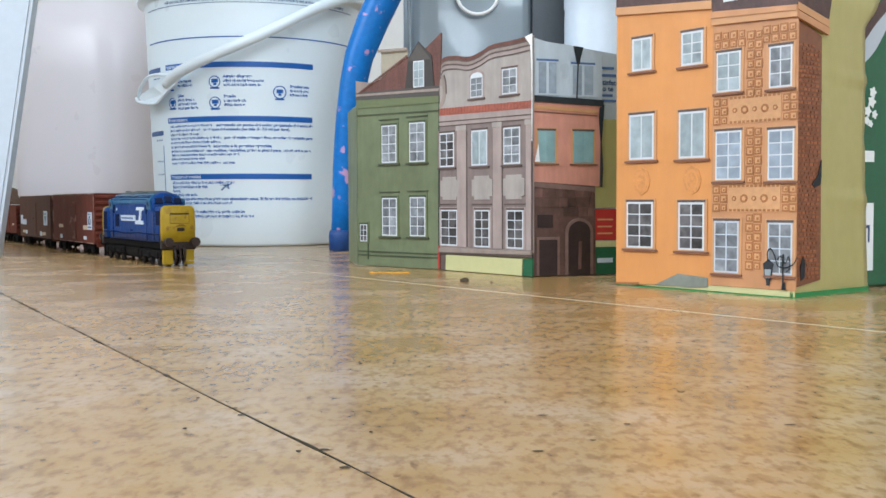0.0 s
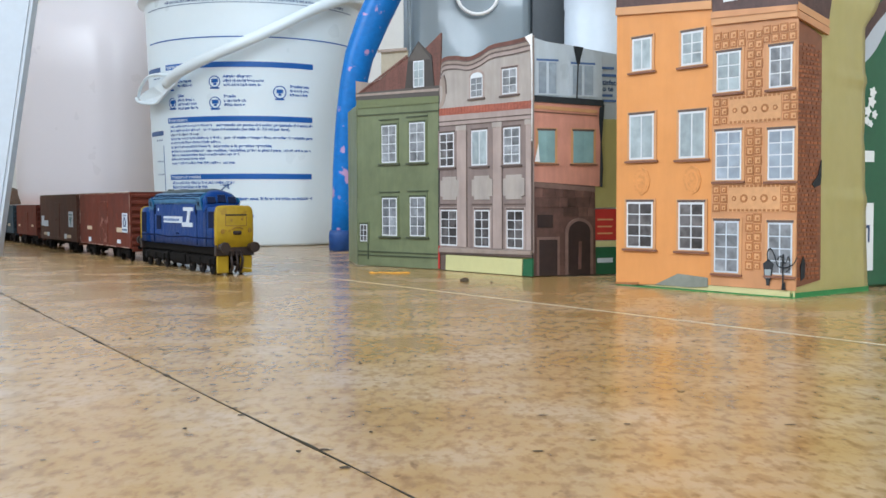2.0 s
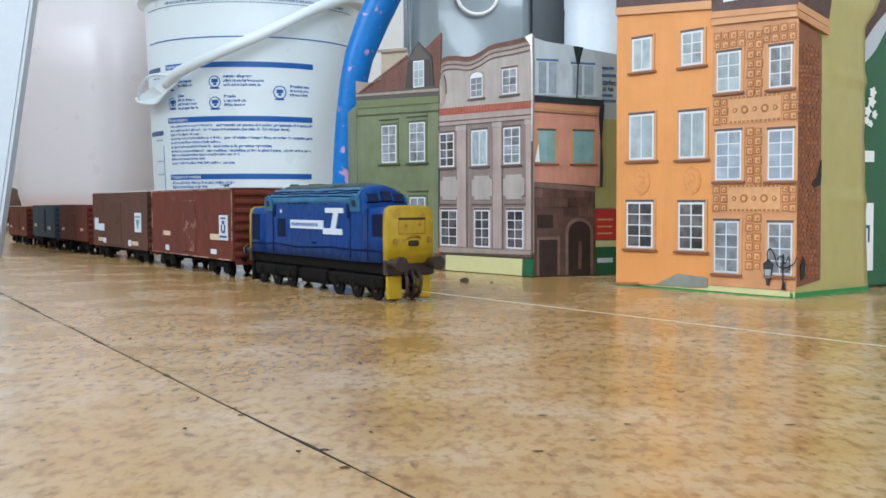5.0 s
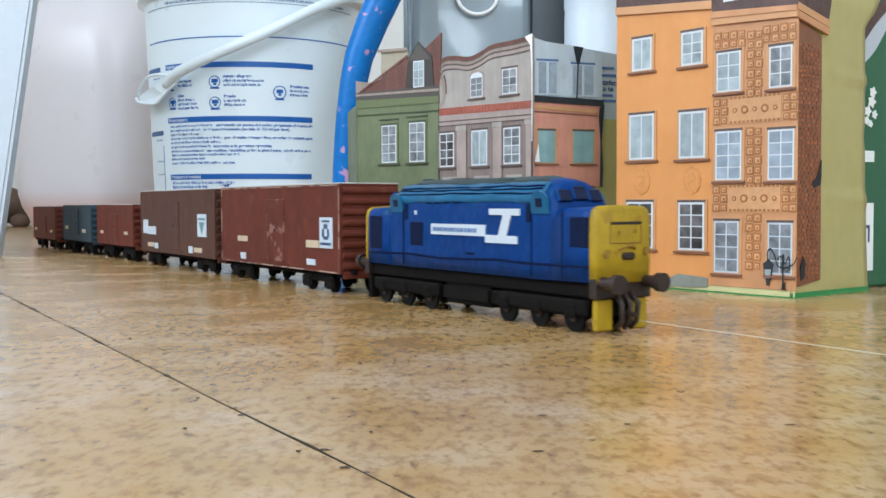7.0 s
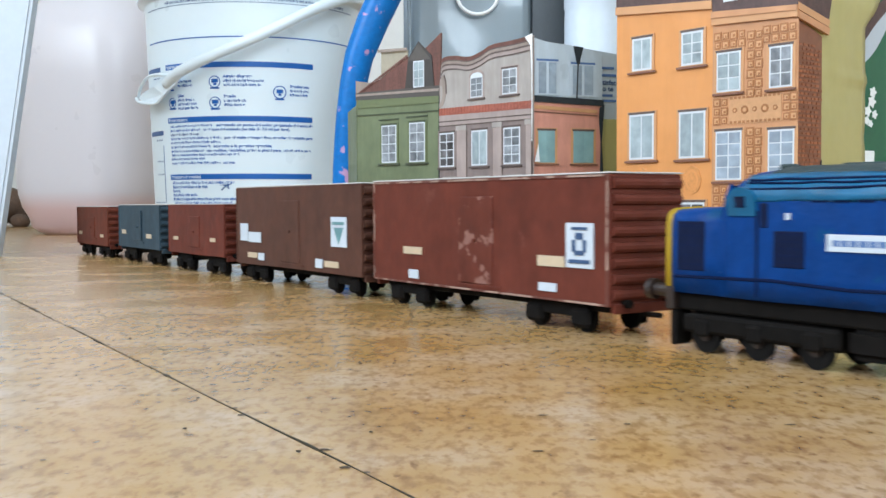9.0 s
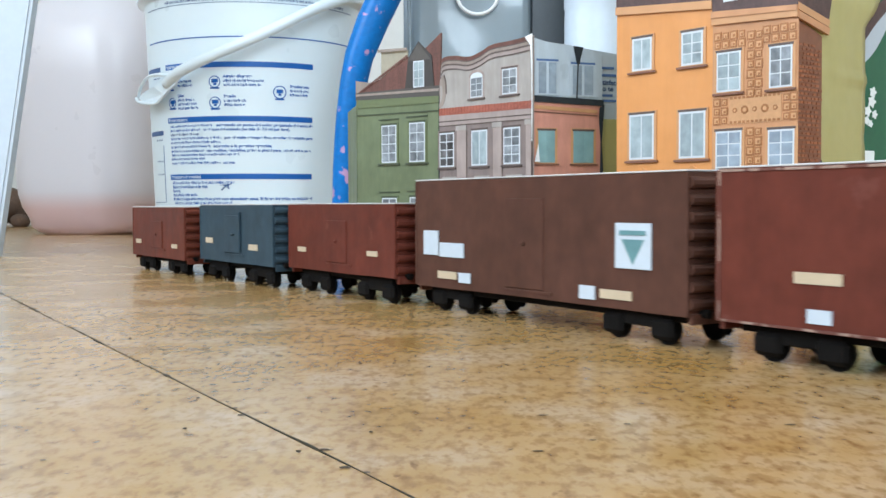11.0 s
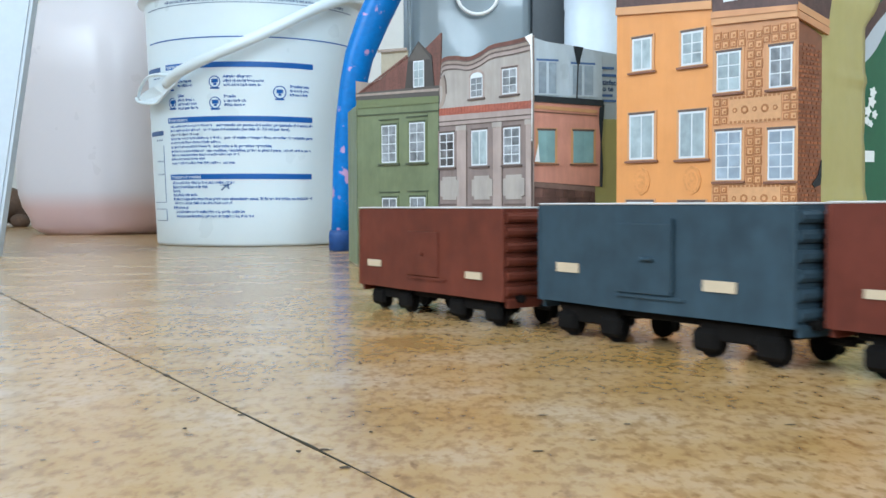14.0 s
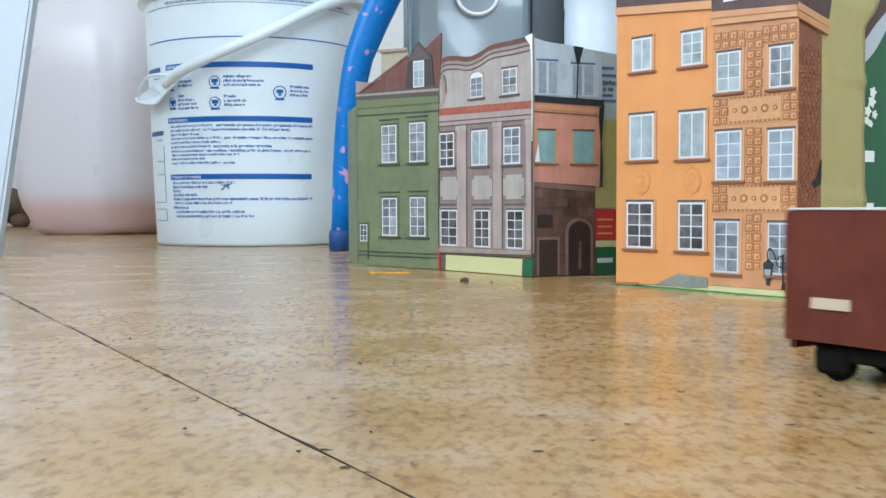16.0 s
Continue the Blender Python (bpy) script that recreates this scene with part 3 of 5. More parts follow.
# ---------------- milky canister ----------------
def make_canister():
    m = pose(-0.640, 1.975, 0, 0, 0, -14)
    ob = thing("plastic_canister", m, "large milky plastic canister with pink liquid at the bottom", "canister")

    def ring(z, hw, hd, r, left=-1.0):
        pts = []
        for cx, cy, a0 in ((hw - r, hd - r, 0), (-hw + r, hd - r, 90), (-hw + r, -hd + r, 180), (hw - r, -hd + r, 270)):
            for k in range(9):
                a = radians(a0 + 90 * k / 8)
                pts.append((max(cx + r * math.cos(a), left), cy + r * math.sin(a), z))
        return pts

    def skin(rings):
        bm = bmesh.new()
        vs = [[bm.verts.new(p) for p in r] for r in rings]
        n = len(vs[0])
        for a, b in zip(vs, vs[1:]):
            for i in range(n):
                bm.faces.new((a[i], a[(i + 1) % n], b[(i + 1) % n], b[i]))
        bm.faces.new(vs[0][::-1])
        bm.faces.new(vs[-1])
        return finish(bm)

    w, d = 0.146, 0.125
    skin_rings = [ring(z, w - k, d - k * 0.6, 0.07 + 0.03 * (k < 0.02)) for z, k in ((0.0, 0.052), (0.004, 0.044), (0.014, 0.032), (0.030, 0.018), (0.050, 0.008), (0.075, 0.002), (0.10, 0.0))]
    skin_rings += [ring(z, w, d, 0.10) for z in (0.16, 0.22, 0.28, 0.34)] + [ring(0.365, w - 0.006, d - 0.006, 0.095), ring(0.378, w - 0.012, d - 0.010, 0.09, -0.094), ring(0.395, w - 0.020, d - 0.020, 0.08, -0.088), ring(0.43, w - 0.045, d - 0.04, 0.07, -0.084), ring(0.45, 0.05, 0.05, 0.049), ring(0.50, 0.04, 0.04, 0.039)]
    part("body", skin(skin_rings), CANISTER_SKIN, ob, smooth=True)
    part("cap", lathe([(0.045, 0.5005), (0.045, 0.53), (0.04, 0.533)], 40), WHITE_PLASTIC, ob, "white screw cap", smooth=True)


make_canister()


# ---------------- leaning white board, brown clutter behind ----------------
def make_board():
    ob = thing("white_board", pose(-0.474, 1.10, 0, 0, 0, 4), "smooth white painted board leaning on its edge", "board")
    part("panel", prism([(-0.30, 0.0), (0.0, 0.0), (0.099, 0.62), (-0.20, 0.62)], 0, 0.018), BOARD_WHITE, ob)
    part("edge_strip", prism([(0.0003, 0.0), (0.0036, 0.0), (0.1026, 0.62), (0.0993, 0.62)], 0.001, 0.017), BOARD_WHITE, ob, "thin lighter edge band")


make_board()

rnd = random.Random(9)
for x, y, z, r in ((-1.085, 2.64, 0.052, 0.062), (-1.035, 2.56, 0.012, 0.022), (-1.14, 2.66, 0.045, 0.055)):
    bm = bmesh.new()
    bmesh.ops.create_icosphere(bm, subdivisions=3, radius=r)
    for v in bm.verts:
        v.co *= 1 + 0.35 * noise.noise(v.co * 25 + Vector((x * 9, 0, 0)))
        v.co.z = max(v.co.z * 0.8, -z)
    ob = part("clutter_lump", bm, BROWN_THING, smooth=True)
    ob.matrix_world = pose(x, y, z)
    tagged(ob, "shapeless dark brown lump lying on the floor by the wall", "clutter", "brown clutter on the floor")


# ---------------- blue tubular leg ----------------
def make_leg():
    ob = thing("blue_metal_leg", pose(0, 1.215, 0), "bent blue-painted metal tube leg with chipped pinkish patches and rubber foot", "furniture leg")
    pts, rad = [], []
    for z, x, r in ((0.004, -0.1185, 0.0120), (0.05, -0.1165, 0.0122), (0.0944, -0.1148, 0.0127), (0.13, -0.1120, 0.0133), (0.1596, -0.1085, 0.0142), (0.192, -0.1030, 0.0156), (0.2244, -0.0960, 0.0168),
                    (0.263, -0.0805, 0.0186), (0.289, -0.0680, 0.0190), (0.33, -0.0480, 0.0190), (0.38, -0.0280, 0.0190), (0.46, 0.012, 0.0190), (0.60, 0.08, 0.0190)):
        pts.append((x, 0.0, z))
        rad.append(r)
    part("tube", tube(pts, rad, 24), BLUE_PAINT, ob, smooth=True)
    part("rubber_foot", lathe([(0.0125, 0.0), (0.0140, 0.001), (0.0142, 0.018), (0.0130, 0.0235), (0.012, 0.024)], 28), BLUE_RUBBER, ob, "plain blue rubber foot", smooth=True).location = (-0.1185, 0, 0)


make_leg()


# ---------------- things behind the houses ----------------
def make_bag():
    ob = thing("film_wrapped_pack", pose(0.035, 1.285, 0, 0, 0, 3), "tall pack wrapped in glossy grey plastic film", "package")
    bm = block(-0.082, 0.078, -0.03, 0.05, 0, 0.42, 0.012, 3)
    bmesh.ops.subdivide_edges(bm, edges=[e for e in bm.edges if e.calc_length() > 0.05], cuts=14, use_grid_fill=True)
    for v in bm.verts:
        v.co.y += 0.006 * noise.noise((v.co.x * 22, v.co.z * 9, 1)) + 0.002 * noise.noise((v.co.x * 70, v.co.z * 40, 1))
    part("film", bm, BAG_GREY, ob, smooth=True)
    part("fold", tube([(-0.079, -0.036, 0.02), (-0.074, -0.037, 0.2), (-0.0765, -0.037, 0.3), (-0.070, -0.036, 0.42)], 0.0022, 8), BAG_GREY, ob, "raised pale fold of the film", smooth=True)
    # a white half ring stands in for the highlight on the film
    bow = [(0.005 + 0.024 * math.cos(a), -0.037, 0.300 + 0.022 * math.sin(a)) for a in [math.pi + math.pi * i / 12 for i in range(13)]]
    part("handle_loop", tube(bow, 0.0022, 8), PAPER_EDGE, ob, "thin white half ring painting a highlight on the film", smooth=True)


make_bag()

ob = thing("dark_canister", pose(0.128, 1.26, 0), "dark grey plastic container behind the paper houses", "container")
part("body", block(-0.026, 0.024, 0, 0.05, 0, 0.40, 0.006, 3), BLACK_PLASTIC, ob)


def make_bottle():
    ob = thing("white_bottle", pose(0.171, 1.18, 0), "tall white plastic bottle behind the paper houses", "bottle")
    part("body", lathe([(0.030, 0), (0.034, 0.003), (0.034, 0.10), (0.0340, 0.26), (0.0335, 0.268), (0.0345, 0.272), (0.0345, 0.32), (0.028, 0.36), (0.014, 0.39)], 56), BOTTLE_PLASTIC, ob, smooth=True)
    part("cap", lathe([(0.016, 0.3905), (0.016, 0.42), (0.014, 0.422)], 32), WHITE_PLASTIC, ob, smooth=True)


make_bottle()


# ---------------- paper houses ----------------
def house_frame(a, b):
    return pose(a[0], a[1], 0, 0, 0, math.degrees(math.atan2(b[1] - a[1], b[0] - a[0])))


def paper_window(house, s0, z0, s1, z1, cols, rows, pane, frame_mat, trim, sill, lintel=None, bar=1.0, edge=1.4, arch=False, slant=0.0, sill_out=3.0):
    """A printed window: surround, glass pieces, white glazing bars and a sill, in millimetres on the facade."""
    def sh(poly):
        return [(s, z + slant * (s - s0)) for s, z in poly]

    bar, edge = bar * 0.78, edge * 0.72
    t = 2.0
    win = part("window", sheet(sh(rect(s0 - t, z0 - 0.6, s1 + t, z1 + t)), 1.4), trim, house)
    if arch:
        w = (s1 - s0) / 2
        arc = [((s0 + s1) / 2 + (w + t) * math.cos(a), z1 + 0.5 + 0.55 * (w + t) * math.sin(a)) for a in [math.pi * i / 12 for i in range(13)]]
        part("arch", sheet(sh(arc), 1.4), trim, win)
        arc = [((s0 + s1) / 2 + w * math.cos(a), z1 + 0.45 * w * math.sin(a)) for a in [math.pi * i / 12 for i in range(13)]]
        part("arch_frame", sheet(sh(arc), 2.0), frame_mat, win)
    part("frame", sheet(sh(rect(s0, z0, s1, z1)), 2.0), frame_mat, win)
    cw, rh = (s1 - s0 - 2 * edge - (cols - 1) * bar) / cols, (z1 - z0 - 2 * edge - (rows - 1) * bar * 0.7) / rows
    for c in range(cols):
        for r in range(rows):
            x, z = s0 + edge + c * (cw + bar), z0 + edge + r * (rh + bar * 0.7)
            part("pane", sheet(sh(rect(x, z, x + cw, z + rh)), 2.6), pane, win)
    if lintel:
        part("lintel", sheet(sh(rect(s0 - 0.8, z1, s1 + 0.8, z1 + 1.5)), 2.4), lintel, win)
    if sill:
        part("sill", prism(mm(sh(rect(s0 - sill_out, z0 - 2.0, s1 + sill_out, z0 - 0.7))), -0.0016, -0.0004), sill, win)
    return win


def make_green_house():
    h = thing("paper_house", house_frame((-0.0752, 0.9258), (-0.0029, 0.8588)), "green paper house with red tiled roof, glued on a carton", "paper house", "paper model houses")
    part("carton", block(0.003, 0.096, 0.0025, 0.045, 0.0004, 0.144, 0.001), OLIVE_CARD, h, "yellow-olive carton behind the print")
    part("wall", prism(mm([(0, 0.5), (98.9, 0.5), (99.6, 147), (0.3, 148.5)]), 0.0002, 0.0018), GREEN_WALL, h)
    side = part("side_wall", block(-0.0006, 0.0006, 0.0012, 0.072, 0.0006, 0.141), GREEN_WALL, h)
    side.matrix_local = pose(0, 0, 0, 0, 0, 54)
    roof = part("roof", prism(mm([(0, 149), (99.6, 147.2), (101, 193.5), (85, 183.5), (62, 177), (30, 162), (2, 152)]), 0.0002, 0.0018), ROOF_RED, h, "steep red tiled roof with a torn upper edge")
    for i in range(24):
        s = 3 + i * 2.5
        part("roof_tile", sheet(rect(s, 150.8 + i * 1.11, s + 2.2, 153.0 + i * 1.13), 1.2), ROOF_RED, roof)
    part("gutter", sheet([(-1, 145.5), (100, 142.5), (100, 151), (-1, 151.8)], 2.0), GUTTER, h, "dark grey-brown printed gutter")
    part("gutter_edge", sheet([(-0.6, 148.8), (99, 146.4), (99, 148.6), (-0.6, 150.6)], 2.6), CORNICE, h)
    part("cornice", sheet([(-0.5, 138), (99.5, 137), (99.5, 144.5), (-0.5, 146)], 1.2), GREEN_MID, h)
    part("band", sheet([(0, 131.4), (99.4, 130.0), (99.4, 131.0), (0, 132.4)], 1.2), GREEN_DARK, h)
    part("chimney", prism(mm([(28.5, 160), (60, 172), (60.6, 183.8), (28.8, 185.5)]), 0.0021, 0.0034), CHIMNEY, h, "beige printed chimney")
    part("chimney_cap", sheet([(27, 184.5), (62, 183), (62, 185.2), (27, 187)], 0.4), CORNICE, h)
    part("chimney_small", prism(mm([(-4, 150), (20, 152), (26, 158), (-4, 163)]), 0.0021, 0.0032), CORNICE, h)
    d = part("dormer", sheet([(60, 150), (94, 149), (91, 176), (76, 189), (64, 176)], 1.6), DORMER, h, "dark lead dormer with a white window")
    part("gable", sheet([(64, 174), (90, 173), (76, 187.5)], 2.2), GUTTER, d)
    paper_window(h, 70, 151, 82.5, 173, 2, 3, PANE_LIGHT, FRAME_WHITE, DORMER, None, None, 1.0, 1.5)
    for s0, z0, s1, z1, pane in ((31.5, 89.5, 49.5, 121.5, PANE_GREY), (65, 89.3, 83, 122.2, PANE_GREY), (31.6, 27, 49.6, 59.5, PANE_GREY), (65.2, 27.2, 83.2, 60, PANE_GREY)):
        paper_window(h, s0, z0, s1, z1, 2, 4, pane, FRAME_WHITE, GREEN_MID, SILL_GREEN, GREEN_DARK, 1.3, 1.5, sill_out=4.0)
        part("head_moulding", sheet(rect(s0 - 3.5, z1 + 4.5, s1 + 3, z1 + 5.4), 1.8), GREEN_DARK, h)
    paper_window(h, 3.5, 21.5, 12.5, 36.5, 2, 3, PANE_DARK, FRAME_WHITE, GREEN_MID, None, GREEN_DARK, 1.0, 1.1)
    part("door_line", sheet(rect(12.8, 6, 13.6, 38.5), 1.8), GREEN_DARK, h)
    for z in (9.2, 12.4):
        part("plinth_band", sheet(rect(0, z, 99, z + 1.0), 1.4), GREEN_DARK, h)
    # black strip that paints the shadow between this house and the pink one
    part("dark_edge", sheet([(98.0, 20), (99.3, 20), (99.8, 147), (98.9, 147)], 1.9), LANTERN_BLACK, h, "black strip painted as the shadow beside the pink house")
    part("red_edge", sheet([(97.3, 1), (99.2, 1), (99.4, 20), (97.8, 20)], 1.6), RED_CARD, h)
    bm = bmesh.new()
    r = random.Random(3)
    for z, w in ((6, 3), (14, 2), (40, 1.6), (62, 1.8), (78, 2)):
        b2 = block(-0.0012, 0.0004, 0.0005, 0.003, z / 1000 - w / 900, z / 1000 + w / 800, 0.0003)
        me = bpy.data.meshes.new("tmp")
        b2.to_mesh(me)
        b2.free()
        bm.from_mesh(me)
        bpy.data.meshes.remove(me)
    part("torn_spots", bm, GREEN_DARK, h)
    part("down_pipe", tube([(-0.0008, -0.0002, 0.150), (-0.002, 0.012, 0.120), (-0.0016, 0.012, 0.06), (-0.0008, 0.006, 0.004)], 0.0007, 8), GREEN_DARK, h)


make_green_house()


def strip(line, thick):
    return line + [(s, z - thick) for s, z in line[::-1]]


def make_pink_house():
    h = thing("paper_house", house_frame((-0.0025, 0.8560), (0.0650, 0.7699)), "pinkish-grey baroque paper house glued on a carton", "paper house", "paper model houses")
    top = wavy([(0, 150), (3, 168), (8, 172.5), (22, 172), (38, 169.5), (52, 171.5), (66, 175.5), (90, 176), (111, 177)])
    outline = [(0, 14), (111, 18), (111, 20)] + top[::-1]
    part("wall", prism(mm(outline), 0.0002, 0.0016), PINK_WALL, h)
    part("attic", sheet([(1, 128), (110, 128), (110, 166)] + [(s, z - 8) for s, z in top[::-1] if 4 < s < 108] + [(2, 150)], 0.8), PINK_LIGHT, h, "pale stucco attic storey")
    part("recess", sheet(rect(0.4, 20, 110.5, 122), 0.8), PINK_SHADE, h)
    for i, (drop, thick, lev, mat) in enumerate(((0.0, 3.6, 1.6, ROOF_RED), (3.0, 1.0, 3.0, CORNICE_DARK), (3.6, 2.8, 2.4, CORNICE), (6.2, 1.3, 3.0, CORNICE_DARK), (7.2, 3.0, 2.2, PINK_WALL), (10.0, 0.9, 2.6, CORNICE_DARK))):
        line = [(s, z - drop) for s, z in top if s > 2.5]
        part("gable_moulding", sheet(strip(line, thick), lev), mat, h)
    part("scroll", sheet(wavy([(0.6, 131), (6, 135), (9, 143), (8.4, 152), (5.2, 158), (2.4, 154)]) + wavy([(1.0, 150), (4.6, 149), (5.0, 142), (3.0, 137), (0.6, 136)]), 1.9), CORNICE, h, "curled stone volute at the gable's foot")
    part("scroll_shadow", sheet(wavy([(9.2, 143), (8.6, 152), (6.4, 158.5)]) + wavy([(7.4, 158.5), (9.8, 152), (10.4, 143)]), 2.4), CORNICE_DARK, h)
    tiles = part("tile_strip", sheet([(0.5, 125.8), (110.3, 124), (110.3, 129.5), (0.5, 131)], 2.0), TILE_STRIP, h, "narrow band of red roof tiles")
    for i in range(30):
        s = 1 + i * 3.65
        part("tile", sheet(rect(s, 126.2 - i * 0.06, s + 3.0, 131.5 - i * 0.06), 2.8), TILE_STRIP, tiles)
    part("cornice", sheet([(0.5, 117.5), (110.3, 116.5), (110.3, 124), (0.5, 125.8)], 1.8), PINK_WALL, h)
    part("cornice_shadow", sheet([(0.5, 120.2), (110.3, 119), (110.3, 120), (0.5, 121.2)], 2.4), CORNICE_DARK, h)
    part("cornice_shadow", sheet([(0.5, 116.6), (110.3, 115.6), (110.3, 116.6), (0.5, 117.6)], 2.4), CORNICE_DARK, h)
    for s0, s1 in ((22.5, 35.5), (66.5, 78.0), (103.5, 110.5)):
        p = part("pilaster", prism(mm([(s0 + 1, 20), (s1 - 0.6, 20), (s1 - 0.6, 116), (s0 + 1, 116)]), -0.0009, 0.0001), PINK_WALL, h)
        part("capital", sheet(rect(s0, 112.5, s1, 116.2), 4.2), PINK_LIGHT, p)
        part("side_shadow", sheet(rect(s1 - 0.6, 20, s1 + 0.6, 112), 1.6), CORNICE_DARK, p)
    paper_window(h, 40.5, 137, 55, 153, 2, 3, PANE_GREY, FRAME_WHITE, PINK_WALL, CORNICE_DARK, None, 1.0, 1.3, arch=True)
    paper_window(h, 78, 136.5, 94.5, 155.5, 2, 3, PANE_GREY, FRAME_WHITE, PINK_WALL, CORNICE_DARK, CORNICE_DARK, 1.2, 1.4)
    for s0, s1, pane in ((1.0, 19.6, PANE_DARK), (41.5, 60.5, PANE_LIGHT), (79.4, 98, PANE_GREY)):
        paper_window(h, s0, 84, s1, 111.5, 2, 1 if pane is PANE_LIGHT else 4, pane, FRAME_WHITE, PINK_SHADE, CORNICE_DARK, CORNICE_DARK, 1.5, 1.7, sill_out=2.4)
    for s0, s1 in ((2.0, 26), (42, 66.5), (79.2, 103)):
        c = 3.0
        part("stucco_panel", prism(mm([(s0 + c, 57.5), (s1 - c, 57.5), (s1 - c, 60), (s1, 60.5), (s1, 73), (s1 - c, 73.5), (s1 - c, 76), (s0 + c, 76), (s0 + c, 73.5), (s0, 73), (s0, 60.5), (s0 + c, 60)]), -0.0010, -0.0003), PINK_LIGHT, h, "pale notched stucco panel")
    for s0, s1 in ((2.0, 23.5), (45, 63), (83, 101.5)):
        paper_window(h, s0, 20.5, s1, 49.5, 2, 4, PANE_DARK, FRAME_WHITE, PINK_WALL, None, CORNICE_DARK, 1.3, 1.6)
        part("head_moulding", sheet(rect(s0 - 3, 53, s1 + 3, 54.4), 2.2), CORNICE_DARK, h)
    part("base_cornice", prism(mm([(0.3, 15), (110.5, 16.5), (110.5, 19.6), (0.3, 18.4)]), -0.0016, -0.0002), CORNICE, h)
    part("base_shadow", sheet([(0.3, 13.4), (110.5, 14.6), (110.5, 16.4), (0.3, 15)], 2.0), CORNICE_DARK, h)
    part("cream_base", prism(mm([(8, 0.6), (99.5, 0.6), (100.5, 13.2), (8.5, 13.0)]), -0.0006, 0.0012), CREAM_PAPER, h, "pale yellow carton strip left bare under the print")
    part("green_corner", prism(mm([(100.2, 0.6), (110.8, 0.6), (111, 14), (101.2, 13)]), -0.0004, 0.0012), GREEN_CARD, h)
    part("base_dark", prism(mm(rect(0.5, 0.5, 8, 14)), 0.0002, 0.0012), CORNICE_DARK, h)
    part("torn_paper", prism(mm([(104, 176.6), (108, 177.3), (111.8, 178), (112.0, 150), (111.7, 100), (111.4, 100), (111.4, 150), (110.2, 170)]), -0.0016, -0.0009), PAPER_EDGE, h, "white torn paper seam along the corner")
    part("carton", block(0.003, 0.108, 0.003, 0.034, 0.0005, 0.168, 0.001), OLIVE_CARD, h)


make_pink_house()


def make_corner_house():
    h = thing("paper_house", house_frame((0.0662, 0.7712), (0.1298, 0.7918)), "salmon paper corner house over brown stone base, grey above", "paper house", "paper model houses")
    part("carton", prism(mm([(0.4, 0.5), (72, 0.5), (74, 166), (0.4, 175)]), 0.0020, 0.030), GREY_CARD, h, "grey carton with partly covered lettering")
    part("olive_panel", prism(mm(rect(50, 51, 74, 117.5)), 0.0008, 0.0022), OLIVE_CARD, h)
    red = part("red_panel", prism(mm(rect(50, 26.5, 73, 50)), 0.0008, 0.0022), RED_CARD, h, "red carton panel with white bars of print")
    for i, w in enumerate((13, 12, 12.5)):
        part("print_bar", sheet(rect(53.2, 41.4 - i * 5.2, 53.2 + w, 42.6 - i * 5.2), -3.4), ORNAMENT_PALE, red)
    part("pale_panel", prism(mm(rect(50, 21.5, 73, 26)), 0.0008, 0.0022), CREAM_PAPER, h)
    green = part("green_panel", prism(mm(rect(50, 0.6, 73, 21.3)), 0.0008, 0.0022), GREEN_CARD, h, "dark green carton panel")
    part("logo_bar", sheet(rect(53, 9.5, 66, 13), -3.4), STICKER_WHITE, green)
    for s, z, w in ((56.8, 155, 10), (56.8, 149.5, 12), (56.8, 134.5, 9), (56.8, 130.5, 12)):
        part("print_bar", prism(mm(rect(s, z, s + w, z + 1.8)), 0.0014, 0.0022), GREY_INK, h)
    for words, z in (("tisface", 143.2), ("o te", 138.6)):
        bm = text_mesh(words, 0.0056)
        for v in bm.verts:
            v.co = Vector((0.0572 + v.co.x, 0.0014, z / 1000 + v.co.y))
        part("lettering", bm, STICKER_INK, h)
    sky_print = part("sky_print", prism(mm([(0, 131), (56.5, 129), (56, 166.5), (30, 171.5), (12, 173), (0, 176)]), 0.0002, 0.0012), CARD_GREY, h, "grey printed paper with a street lamp on it")
    for s0, z0, s1, z1 in ((3.6, 134.5, 19.5, 159), (31, 134, 49.5, 157.5)):
        w = paper_window(h, s0, z0, s1, z1, 2, 1, PANE_SKY, CARD_GREY, CARD_GREY, None, GREY_INK, 2.6, 1.2)
    lamp = part("lamp_print", sheet([(32.2, 171), (40.4, 170), (38.2, 162), (37.4, 157.5), (35.3, 157.5), (34.3, 162)], 3.4), LANTERN_BLACK, h, "dark printed street lamp")
    part("lamp_post", sheet([(34.6, 131), (35.6, 131), (36.6, 158), (35.6, 158)], 3.4), LANTERN_BLACK, lamp)
    part("salmon_wall", prism(mm([(0.2, 70.5), (55, 67), (56.4, 128), (0.2, 131)]), -0.0004, 0.0012), SALMON, h)
    part("roof_edge", prism(mm([(0, 129), (57, 127), (57, 131.6), (0, 133.6)]), -0.0012, 0.0008), LANTERN_BLACK, h, "dark lead roof edge")
    part("cornice", sheet([(0.2, 124), (52, 121.5), (52, 124), (0.2, 126.8)], 2.8), ORANGE_PALE, h)
    part("cornice_shadow", sheet([(0.2, 121.5), (52, 119.3), (52, 120.2), (0.2, 122.4)], 2.8), SILL_BROWN, h)
    part("torn_edge", prism(mm([(54.2, 67), (56.2, 66.5), (56.8, 80), (55.6, 100), (57.8, 128), (54.0, 126), (53.5, 118), (54.9, 100)]), -0.0012, 0.0004), LANTERN_BLACK, h)
    for s0, s1 in ((4.2, 17.6), (32.5, 49)):
        paper_window(h, s0, 84.5, s1, 108, 2, 1, PANE_TEAL, PANE_TEAL, ORANGE_PALE, SILL_BROWN, CORNICE_DARK, 1.0, 0.8)
    part("paper_tear", sheet([(1.2, 85), (5.2, 85), (4.0, 98)], 4.6), PAPER_EDGE, h)
